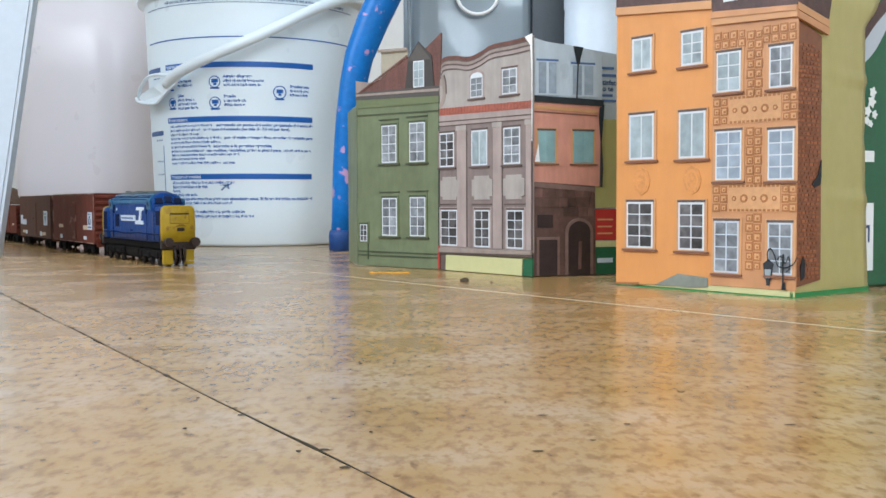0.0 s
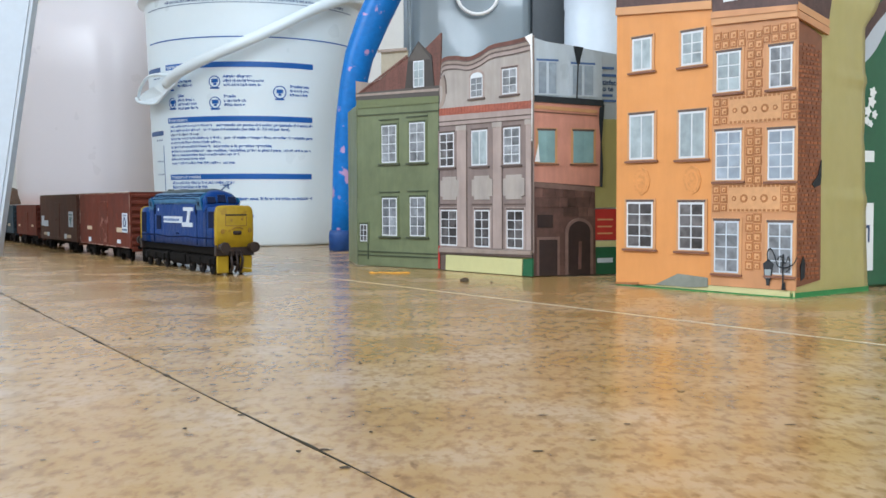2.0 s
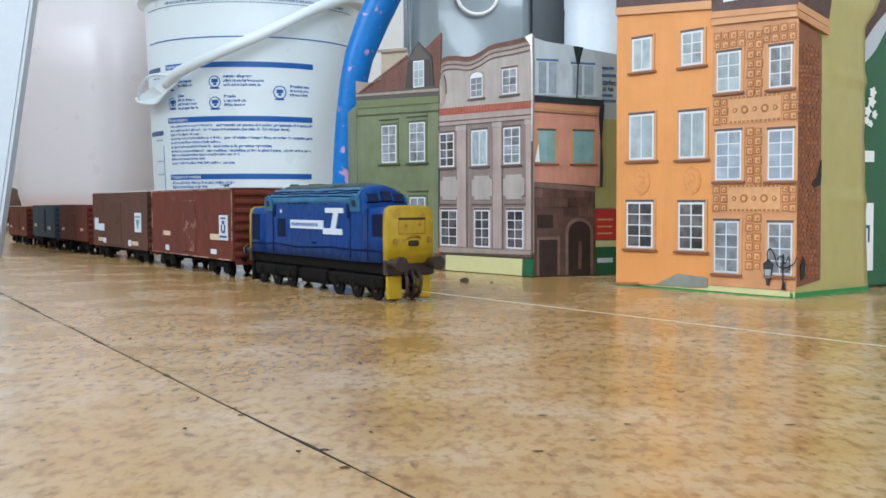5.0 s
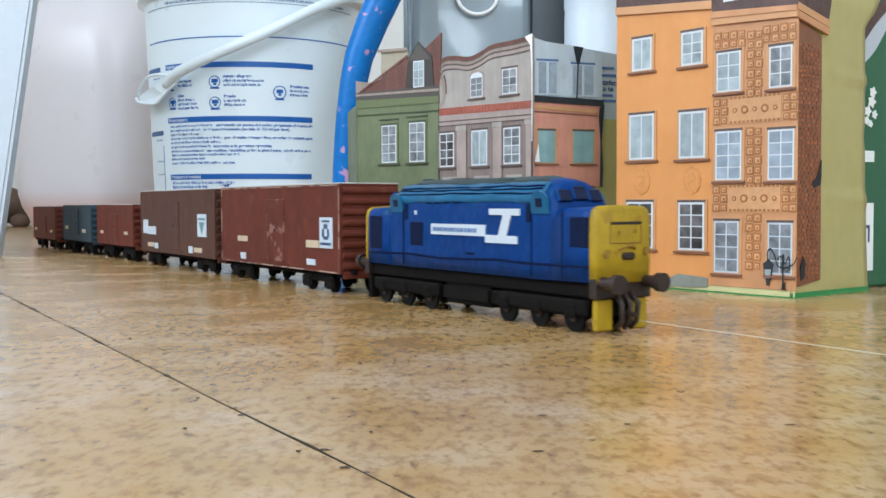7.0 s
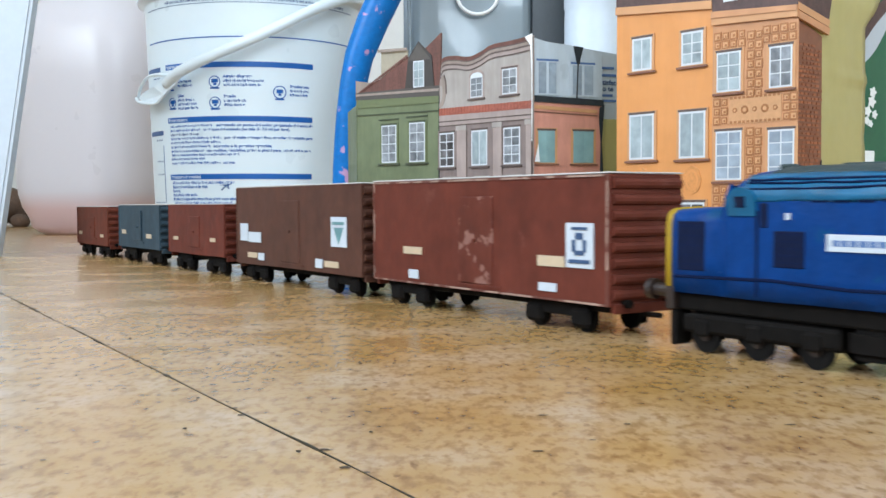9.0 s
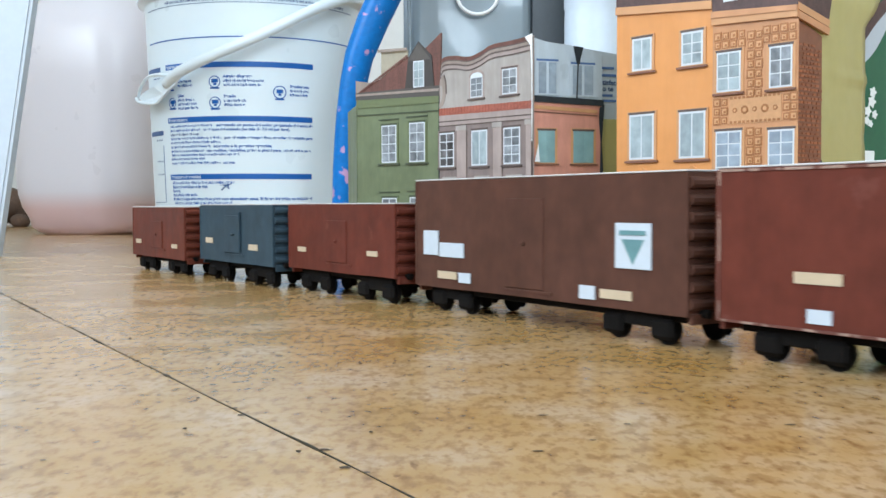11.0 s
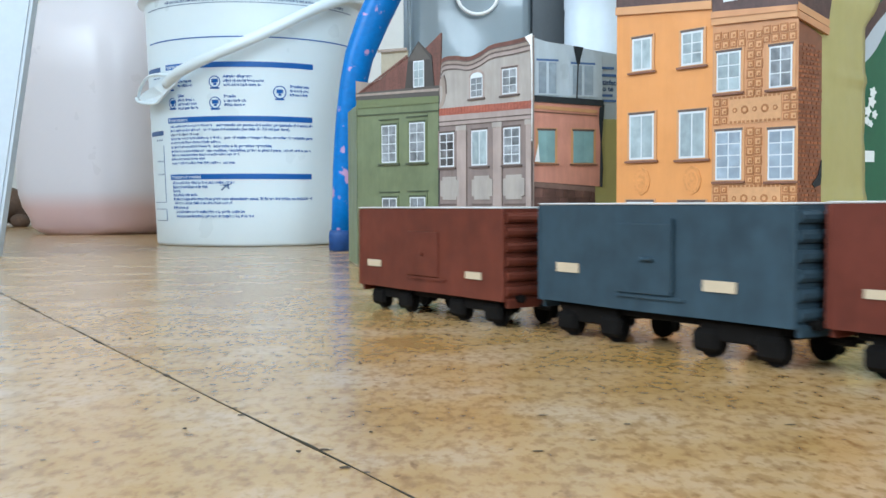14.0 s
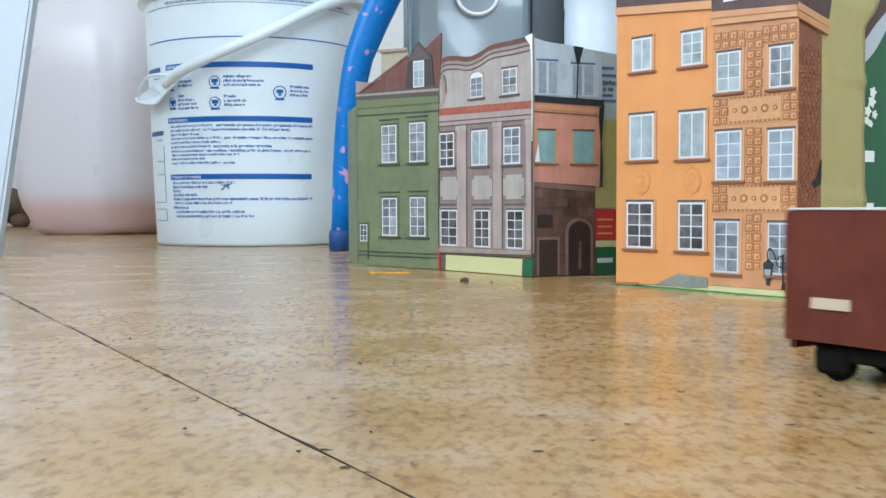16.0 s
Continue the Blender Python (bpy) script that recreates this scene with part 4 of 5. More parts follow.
    base = part("stone_base", prism(mm([(0.2, 0.6), (51.5, 0.6), (50.5, 68), (0.2, 72)]), -0.0001, 0.0012), RUST_STONE, h, "brown printed stone ground floor")
    r = random.Random(8)
    for row in range(9):
        s = 0.8
        while s < 49:
            w = min(r.uniform(6, 13), 50 - s)
            z = 2 + row * 7.1
            blocked = (s < 24 and z < 46) or (s + w > 25 and z < 44)
            if not blocked:
                part("stone", sheet(rect(s, z, s + w - 0.5, z + 6.6), 1.0 + r.random() * 0.5), RUST_STONE, base)
            s += w
    part("ledge", sheet([(0.2, 66.5), (50.6, 63), (50.6, 66), (0.2, 70.5)], 2.4), STONE_TRIM, base)
    door = part("door_print", sheet(rect(3.2, 0.8, 21.5, 29.5), 1.6), STONE_TRIM, h)
    part("door_leaf", sheet(rect(5.0, 0.8, 19.6, 27.5), 2.4), DARK_DOOR, door)
    part("sign_print", sheet(rect(3.6, 36.5, 16, 46), 1.6), DARK_DOOR, h, "dark printed plaque")

    def arch(s0, s1, z0, spring, grow):
        c, w = (s0 + s1) / 2, (s1 - s0) / 2 + grow
        return [(c - w, z0), (c + w, z0)] + [(c + w * math.cos(a), spring + w * 0.95 * math.sin(a)) for a in [math.pi * i / 16 for i in range(17)]]
    port = part("portal", sheet(arch(28.6, 46.6, 0.8, 32.5, 2.4), 1.6), STONE_TRIM, h, "arched printed stone portal")
    part("door_leaf", sheet(arch(28.6, 46.6, 0.8, 32.5, 0.0), 2.4), DARK_DOOR, port)
    part("glint", sheet([(36.5, 5), (39, 5), (39.5, 26), (37, 26)], 3.0), RUST_STONE, port)


make_corner_house()


def make_orange_house():
    a, b = (0.1148, 0.6931), (0.1988, 0.5910)
    h = thing("paper_house", house_frame(a, b), "tall orange paper house with ornaments and brick corner on carton", "paper house", "paper model houses")
    W = 132.2
    part("wall", prism(mm([(0, 0.8), (75.6, 4.4), (75.9, 235), (0, 235)]), 0.0002, 0.0012), ORANGE, h)
    part("peach_wall", prism(mm([(75.6, 4.4), (133.0, 4.4), (133.0, 235), (75.9, 235)]), 0.0000, 0.0012), PEACH, h, "peach wall with printed square ornaments")
    part("bare_base", prism(mm([(20, 1.2), (W, 0.7), (W, 4.2), (75, 4.2)]), 0.0004, 0.0012), CREAM_PAPER, h)
    part("bottom_edge", block(0.0, 0.1322, 0.0004, 0.0016, 0.0, 0.0007), BRIGHT_GREEN, h)
    part("base_shadow", sheet([(0, 0.9), (18, 1.4), (20, 3.2), (0, 2.2)], 1.0), ORNAMENT, h)
    # cornices and roofs
    part("cornice", prism(mm([(0, 177.5), (75.6, 171), (75.6, 176), (0, 182.5)]), -0.0014, -0.0002), ORANGE_PALE, h)
    part("roof", prism(mm([(0, 182.5), (75.6, 176), (75.8, 235), (0, 235)]), -0.0006, 0.0), ROOF_BROWN, h, "dark brown printed roof")
    part("cornice", prism(mm([(75.8, 161), (133.4, 158.5), (133.4, 162), (75.8, 165)]), -0.0016, -0.0004), ORANGE_PALE, h)
    part("cornice", prism(mm([(75.8, 165), (133.4, 162), (133.4, 165), (75.8, 169)]), -0.0022, -0.0004), PEACH, h)
    part("roof", prism(mm([(75.9, 169), (133.4, 165), (133.4, 235), (75.9, 235)]), -0.0010, -0.0002), ROOF_BROWN, h, "dark brown printed roof")
    part("dormer_sill", sheet(rect(84, 173.5, 97, 176), 4.6), FRAME_WHITE, h)
    rows = (((13.8, 139.5, 29.6, 160.2), (53.0, 139, 69.0, 159.4), 3, PANE_LIGHT), ((11.6, 82.5, 31.6, 111.5), (51.5, 82, 71.2, 110.6), 1, PANE_LIGHT), ((9.6, 25.4, 31.2, 55.2), (51.5, 25.2, 70.9, 54.8), 4, PANE_DARK))
    for w1, w2, n, pane in rows:
        for w in (w1, w2):
            paper_window(h, *w, 2, n if not (w is w1 and n == 3) else 1, pane, FRAME_WHITE, ORANGE_PALE, SILL_BROWN, CORNICE_DARK, 1.4, 1.8, sill_out=3.4, slant=0.0)
    for s, z in ((21.5, 68.5), (61.2, 68.5)):
        def ell(a, b):
            return sheet([(s + a * math.cos(t) * (1 + 0.03 * math.cos(8 * t)), z + b * math.sin(t) * (1 + 0.03 * math.cos(8 * t))) for t in [2 * math.pi * i / 48 for i in range(48)]], 0.5 if a > 5 else (1.0 if a > 4 else 1.5))
        o = part("cartouche", ell(6.6, 8.6), ORANGE_SOFT, h, "faint round printed ornament")
        part("ring", ell(4.8, 6.6), ORANGE, o)
        part("boss", ell(3.4, 4.8), ORANGE_SOFT, o)
    part("cellar_print", sheet([(33, 2.4), (38, 4.6), (51, 10.2), (73.5, 8.8), (73.5, 3.2), (60, 2.2)], 0.8), PLINTH_GREY, h, "grey printed cellar hatch")
    for s0, z0, s1, z1, n, pane, fr in ((79.2, 120.5, 96, 144, 3, PANE_LIGHT, FRAME_WHITE), (115.2, 120, 130, 143.6, 3, PANE_GREY, FRAME_WHITE), (78.8, 68, 97, 97.2, 4, PANE_SKY, FRAME_WHITE),
                                        (114.8, 67.4, 131.8, 96.2, 4, PANE_SKY, FRAME_WHITE), (78.3, 12.6, 95.6, 43.6, 4, PANE_GREY, STONE_TRIM), (115.3, 13.2, 131.2, 43, 4, PANE_GREY, STONE_TRIM)):
        w = paper_window(h, s0, z0, s1, z1, 2, n, pane, FRAME_WHITE if fr is FRAME_WHITE else CARD_GREY, ORANGE_PALE, SILL_BROWN, CORNICE_DARK, 1.3, 1.5, sill_out=2.4)
    # square rustication ornaments
    def square(s, z, q):
        o = part("ornament", sheet(rect(s - q, z - q, s + q, z + q), 0.6), ORNAMENT, h)
        part("inset", sheet(rect(s - q * 0.62, z - q * 0.62, s + q * 0.62, z + q * 0.62), 1.2), ORNAMENT_PALE, o)
        part("core", sheet(rect(s - q * 0.12, z - q * 0.42, s + q * 0.42, z + q * 0.15), 1.8), ORNAMENT, o)
    z, i = 17.5, 0
    while z < 156:
        if not (48.5 < z < 65 or 100 < z < 118):
            square(102.6, z, 2.1 if i % 2 else 2.7)
            square(108.0, z, 2.7 if i % 2 else 2.1)
        z, i = z + 5.6, i + 1
    for k in range(10):
        s = 79.5 + k * 5.6
        if not 100 < s < 110.5:
            square(s, 153.6, 2.1 if k % 2 else 2.6)
            square(s, 148.4, 2.6 if k % 2 else 2.1)
    for z0 in (50, 102):
        for k in range(3):
            for s in (79.2, 84.6, 126.4, 131):
                square(s, z0 + 1.5 + k * 5.4, 2.5 if (k + int(s)) % 2 else 2.0)
        f = part("frieze", sheet(rect(88, z0 - 1, 123, z0 + 15), 0.5), ORNAMENT_PALE, h, "printed frieze of rosettes")
        for z in (z0 - 0.6, z0 + 13.6):
            for k in range(12):
                part("dentil", sheet(rect(88.6 + k * 2.9, z, 90.4 + k * 2.9, z + 1.4), 1.2), ORNAMENT, f)
        for k in range(5):
            c = 92 + k * 6.8
            q = 2.6 if k % 2 else 1.6
            ro = part("rosette", sheet([(c + q * math.cos(t), z0 + 7 + q * math.sin(t)) for t in [2 * math.pi * j / 10 for j in range(10)]], 1.2), ORNAMENT, f)
            part("boss", sheet([(c + q * 0.5 * math.cos(t), z0 + 7 + q * 0.5 * math.sin(t)) for t in [2 * math.pi * j / 8 for j in range(8)]], 1.8), ORNAMENT_PALE, ro)
    # printed wall lantern
    L = part("wall_lantern", sheet([(110.2, 10.5), (114.6, 10.5), (115.4, 16.6), (116, 19.2), (112.6, 21.8), (109.2, 19.2), (109.6, 16.6)], 4.2), LANTERN_BLACK, h, "black printed wall lantern on a scrolled bracket")
    part("lantern_glass", sheet([(110.8, 10.9), (114, 10.9), (114.6, 16), (110.4, 16)], 5.0), LANTERN_GLASS, L)
    part("lantern_foot", sheet([(111.6, 6.6), (113.2, 6.6), (113.8, 10.5), (111, 10.5)], 4.2), LANTERN_BLACK, L)

    def scroll(line, w):
        return tube([(s / 1000, -0.0016, z / 1000) for s, z in wavy(line, 5)], w / 1000, 6)
    part("bracket", merge(scroll([(112.6, 21), (112.4, 26), (114.4, 28), (117, 24), (119, 18.5), (122, 17.5), (126, 18), (129.5, 20), (131.5, 24)], 0.32), scroll([(122.4, 6), (122.6, 12), (122.2, 18), (122.6, 25)], 0.5),
                          scroll([(119, 22), (121, 24), (124, 20), (126, 24), (127, 18), (124.6, 15)], 0.28)), LANTERN_BLACK, L)
    L.location.x = 0.0035
    part("lantern_foot", sheet([(121.4, 4.6), (123.8, 4.6), (123.4, 9), (121.8, 9)], 4.2), LANTERN_BLACK, L)
    # the carton behind and its narrow side
    m = house_frame(b, (0.2627, 0.6415))
    local = h.matrix_world.inverted() @ m
    rim = ((0.6, 81.0), (60, 76.0), (120, 74.5), (160, 74.0), (178, 90.0), (235, 95.0))
    bm = bmesh.new()
    grid = []
    for i in range(79):
        z = 0.6 + 234.4 * i / 78
        edge = next(e0 + (e1 - e0) * (z - z0) / (z1 - z0) for (z0, e0), (z1, e1) in zip(rim, rim[1:]) if z <= z1)
        row = []
        for k in range(17):
            u = k / 16
            fold = sum(h * math.exp(-((z - c - 4 * (1 - u)) / w) ** 2) for c, w, h in ((56, 4.0, 1.3), (94, 5.0, -0.8), (128, 3.5, 1.5), (170, 5.0, 1.2))) * u ** 2
            row.append(bm.verts.new((u * edge / 1000, 0.0012 - 0.001 * fold + 0.0004 * u * noise.noise((u * 3, z * 0.03, 5)), z / 1000)))
        grid.append(row)
    for p, q in zip(grid, grid[1:]):
        for k in range(16):
            bm.faces.new((p[k], p[k + 1], q[k + 1], q[k]))
    ret = bmesh.ops.extrude_face_region(bm, geom=list(bm.faces))
    for v in [g for g in ret["geom"] if isinstance(g, bmesh.types.BMVert)]:
        v.co.y += 0.001
    carton = part("carton_side", finish(bm), OLIVE_CARD, h, "bare olive side of the carton with a buckled edge", smooth=True)
    carton.matrix_local = local
    e = part("carton_edge", block(0, 0.081, 0.0008, 0.0026, 0, 0.0030), BRIGHT_GREEN, h)
    e.matrix_local = local
    wallside = part("brick_wall", prism(mm([(0.4, 6), (27, 9.5), (26, 100), (25.6, 150), (0.4, 158)]), 0.0002, 0.0012), BRICK_JOINT, h, "printed brick side wall")
    wallside.matrix_local = local
    r = random.Random(2)
    shapes = [prism(mm(rect(0, 0, w, 1.35)), -0.0002, 0.0004) for w in (2.6, 3.4)]
    meshes = []
    for bm in shapes:
        me = bpy.data.meshes.new("brick")
        bm.to_mesh(me)
        bm.free()
        me.materials.append(BRICK_PRINT)
        meshes.append(me)
    n = 0
    for row in range(58):
        z = 10.5 + row * 2.5
        s = 0.9 + (row % 2) * 1.6
        while s < 22.5 and n < 300:
            k = r.randrange(2)
            br = new("brick", meshes[k])
            br.parent = wallside
            br.location = (s / 1000, 0, z / 1000)
            s += (3.0, 3.8)[k] + r.uniform(0, 1.6)
            n += 1
    for z, t in ((158, PEACH), (162.5, ORANGE_PALE)):
        c = part("side_cornice", prism(mm([(-0.6, z), (30, z - 7), (31, z - 3), (-0.6, z + 4)]), -0.0016, 0.0004), t, h)
        c.matrix_local = local
    c = part("side_roof", prism(mm([(-0.6, 166.5), (31, 159.6), (34, 172), (36, 235), (-0.6, 235)]), -0.0008, 0.0008), ROOF_BROWN, h)
    c.matrix_local = local
    c = part("leaf_print", sheet([(16, 65), (22, 70), (25.5, 79), (25.5, 70), (25, 65), (19, 63)], 2.0), LANTERN_BLACK, h)
    c.matrix_local = local
    c = part("lamp_print", sheet([(6, 10), (9.5, 11.5), (10, 20), (8, 24), (5.6, 18)], 2.0), LANTERN_BLACK, h)
    c.matrix_local = local
    back = part("carton", prism([(0.001, 0.003), (0.1285, 0.003), (0.1265, 0.070), (0.003, 0.070)], 0, 0.234), OLIVE_CARD, h)
    for v in back.data.vertices:
        x, y, z = v.co
        v.co = (x, z, y + 0.0008)


make_orange_house()


def make_green_carton():
    h = thing("green_carton", house_frame((0.2565, 0.6560), (0.3300, 0.7030)), "dark green carton with white panels standing beside the orange house", "carton")
    part("body", block(0.0, 0.12, 0.0, 0.06, 0.0006, 0.23, 0.001), GREEN_CARD, h)
    p = part("white_panel", prism(mm(rect(-1, 11, 21, 54)), -0.0006, 0.0004), WHITE_CARD, h, "white label panel")
    part("print_bar", merge(sheet(rect(11.5, 38, 17, 40), 2.6), sheet(rect(15.4, 29, 17, 38.4), 2.6)), STICKER_INK, p)
    part("white_band", prism(mm(rect(-1, 80, 21, 87)), -0.0006, 0.0004), WHITE_CARD, h)
    for s, z, r in ((14, 112, 3), (18, 118, 3.4), (13, 106, 2.6), (19, 124, 3), (21, 110, 2.4), (17, 104, 2)):
        part("flower_print", sheet([(s + r * math.cos(t) * (1 + 0.25 * math.cos(5 * t)), z + r * math.sin(t) * (1 + 0.25 * math.cos(5 * t))) for t in [2 * math.pi * j / 20 for j in range(20)]], 1.4), WHITE_CARD, h)
    part("grey_arc", sheet(wavy([(0, 138), (10, 142), (22, 152), (34, 168)]) + wavy([(34, 178), (20, 166), (8, 154), (0, 150)]), 1.2), GREY_CARD, h)
    part("dark_arc", sheet(wavy([(0, 150), (8, 154), (20, 166), (34, 178)]) + wavy([(34, 186), (16, 176), (0, 168)]), 1.2), ROOF_BROWN, h)


make_green_carton()


# ---------------- the train: a straight line across the floor ----------------
HEADING, LINE_Y, HALF = -57.65, 0.5247, 0.020
DX, DY = math.cos(radians(HEADING)), math.sin(radians(HEADING))
TRAVEL = [(0.0, -0.8140), (0.5, -0.7637), (1.0, -0.7479), (1.5, -0.7093), (2.0, -0.6791), (2.5, -0.6372), (3.0, -0.5931), (3.5, -0.5522), (4.0, -0.4940), (4.2, -0.4750), (6.3, -0.3117), (6.5, -0.2916),
          (7.0, -0.2390), (7.5, -0.1864), (8.0, -0.1353), (8.5, -0.0582), (9.0, 0.0), (9.2, 0.0321), (11.3, 0.2924), (11.5, 0.3197), (12.0, 0.3822), (12.5, 0.4547), (13.0, 0.5233),
          (13.5, 0.5911), (14.0, 0.6690), (14.5, 0.7423), (15.0, 0.8190), (15.5, 0.8815), (16.0, 0.9445)]
# the last three wagons have drifted off the line by the time they pass the houses
DRIFT = [(11.3, -0.1540), (11.5, -0.1280), (12.0, -0.0725), (12.5, -0.0055), (13.0, 0.0630), (13.5, 0.1308), (14.0, 0.2090), (14.5, 0.2820), (15.0, 0.3590), (15.5, 0.4215), (16.0, 0.4845)]


def on_drift(a, off):
    h = radians(-56.59)
    o = off + HALF
    return pose(a * math.cos(h) - o * math.sin(h), 0.50065 + a * math.sin(h) + o * math.cos(h), 0, 0, 0, -56.59)


def on_line(a, z=0.0, half=HALF):
    return pose(a * DX - half * DY, LINE_Y + a * DY + half * DX, z, 0, 0, HEADING)


def wheel_set(parent, x, r, y, name="wheel"):
    for s in (-1, 1):
        w = part(name, rod((x, s * y - s * 0.0012, r), (x, s * y + s * 0.0012, r), r, 18), WHEEL_BLACK, parent)
        part("hub", rod((x, s * y + s * 0.0010, r), (x, s * y + s * 0.0022, r), r * 0.35, 10), BUFFER_BROWN, w)


def sticker(parent, x0, z0, x1, z1, y, mat, name="sticker"):
    x0, x1, z0, z1 = min(x0, x1), max(x0, x1), min(z0, z1), max(z0, z1)
    return part(name, block(x0, x1, y - 0.0003, y + 0.0002, z0, z1), mat, parent)


def slab_body(L, W, z0, z1, mat, parent, seed):
    """A hand-made wagon box with slightly wavy walls."""
    bm = block(-L / 2, L / 2, -W / 2, W / 2, z0, z1)
    bmesh.ops.subdivide_edges(bm, edges=list(bm.edges), cuts=9, use_grid_fill=True)
    for v in bm.verts:
        q = Vector((v.co.x * 22, v.co.y * 22, v.co.z * 30 + seed * 7))
        v.co.y += 0.00035 * noise.noise(q)
        v.co.z += 0.00045 * noise.noise(q + Vector((9, 0, 0)))
        v.co.x += 0.0003 * noise.noise(q + Vector((0, 9, 0)))
    return part("body", finish(bm), mat, parent)


def make_wagon(name, s0, s1, z0, z1, mat, label, door, stickers, seed, bogies, ribs=7, door_mat=None):
    L, W, mid = s1 - s0, 0.040, (s0 + s1) / 2
    ob = thing(name, on_line(mid), label, "model wagon", "goods wagons of the model train")
    slab_body(L, W, z0, z1 - 0.0006, mat, ob, seed)
    part("roof", block(-L / 2 - 0.0004, L / 2 + 0.0004, -W / 2 - 0.0004, W / 2 + 0.0004, z1 - 0.0005, z1 + 0.0002, 0.0002), ROOF_WHITE, ob, "whitish unpainted roof sheet")
    for e in (1, -1):
        for i in range(ribs):
            z = z0 + (i + 0.7) * (z1 - z0) / (ribs + 0.4)
            part("end_rib", rod((e * L / 2, -W / 2 + 0.0012, z), (e * L / 2, W / 2 - 0.0012, z), (z1 - z0) / ribs * 0.34, 10), mat, ob)
        part("corner_post", block(e * L / 2 - 0.0012, e * L / 2 + 0.0006, -W / 2 - 0.0004, -W / 2 + 0.0012, z0, z1 - 0.001, 0.0003), mat, ob)
        part("end_sill", block(e * (L / 2) - 0.001, e * (L / 2) + 0.0012, -W / 2 + 0.002, W / 2 - 0.002, z0 - 0.003, z0 + 0.001, 0.0003), mat, ob)
        part("coupling", rod((e * L / 2, 0, 0.0090), (e * (L / 2 + 0.009), 0, 0.0090), 0.0011, 8), UNDERFRAME, ob)
        for y in (-0.012, 0.012):
            part("buffer", rod((e * L / 2, y, z0 + 0.001), (e * (L / 2 + 0.004), y, z0 + 0.001), 0.0017, 10), UNDERFRAME, ob)
    d0, dz0, d1, dz1 = door
    dd = part("door", block(d0 - mid, d1 - mid, -W / 2 - 0.0007, -W / 2 + 0.0004, dz0, dz1, 0.0003), door_mat or mat, ob)
    part("latch", block((d0 + d1) / 2 - mid - 0.0012, (d0 + d1) / 2 - mid + 0.0012, -W / 2 - 0.0018, -W / 2 - 0.0008, (dz0 + dz1) / 2 - 0.0008, (dz0 + dz1) / 2 + 0.0008, 0.0003), mat, dd)
    for y in (-1, 1):
        part("door_rail", block(d0 - mid - 0.001, d1 - mid + 0.006, y * (W / 2 + 0.0003) - 0.0004, y * (W / 2 + 0.0003) + 0.0004, dz0 - 0.0016, dz0 - 0.0006), mat, ob)
        part("solebar", block(-L / 2 + 0.006, L / 2 - 0.006, y * 0.0135 - 0.001, y * 0.0135 + 0.001, z0 - 0.0032, z0 + 0.0002, 0.0003), UNDERFRAME, ob)
    for x0, zz0, x1, zz1, m in stickers:
        sticker(ob, x0 - mid, zz0, x1 - mid, zz1, -W / 2 - 0.0004, m)
    for c, half in bogies:
        bg = part("bogie", block(c - half - 0.003, c + half + 0.003, -0.0130, 0.0130, 0.0088, z0 - 0.0005, 0.0008), UNDERFRAME, ob)
        for y in (-1, 1):
            part("bogie_beam", block(c - half - 0.004, c + half + 0.004, y * 0.0150 - 0.0010, y * 0.0150 + 0.0010, 0.0064, z0 - 0.0005, 0.0006), UNDERFRAME, bg)
            for k in (-half, half):
                part("axle_guard", block(c + k - 0.0062, c + k + 0.0062, y * 0.0158 - 0.0018, y * 0.0158 + 0.0018, 0.0022, 0.0105, 0.0016), UNDERFRAME, bg)
        for k in (-half, half):
            wheel_set(ob, c + k, 0.0061, 0.0125)
    return ob


W1 = make_wagon("goods_wagon", -0.0715, 0.1246, 0.0128, 0.0672, WAGON_RED, "large red-brown hand-painted box wagon with recycling label", (0.0153, 0.0165, 0.0438, 0.0580),
                [(0.0980, 0.0465, 0.1156, 0.0277, STICKER_WHITE), (-0.0384, 0.0321, -0.0199, 0.0283, STICKER_CREAM), (0.0783, 0.0321, 0.0968, 0.0275, STICKER_CREAM), (-0.0330, 0.0202, -0.0236, 0.0156, STICKER_WHITE), (0.0791, 0.0203, 0.0913, 0.0166, STICKER_WHITE)],
                1, ((-0.066, 0.013), (0.060, 0.016)), 8, WAGON_WORN)
for x0, x1, z0, z1 in ((-0.0978, 0.0978, 0.0129, 0.0137), (0.0968, 0.0979, 0.0135, 0.0660), (-0.0979, -0.0972, 0.0135, 0.0660), (-0.0978, 0.0978, 0.0655, 0.0664)):
    sticker(W1, x0, z0, x1, z1, -0.0203, EDGE_WEAR, "rubbed_edge")
mid = (-0.0715 + 0.1246) / 2
for x0, z0, x1, z1 in ((0.1020, 0.0448, 0.1118, 0.0436), (0.1000, 0.0312, 0.1138, 0.0296), (0.1046, 0.0424, 0.1092, 0.0396), (0.1024, 0.0394, 0.1044, 0.0344), (0.1094, 0.0394, 0.1114, 0.0344), (0.1040, 0.0350, 0.1098, 0.0330)):
    sticker(W1, x0 - mid, z0, x1 - mid, z1, -0.0208, STICKER_INK, "label_print")
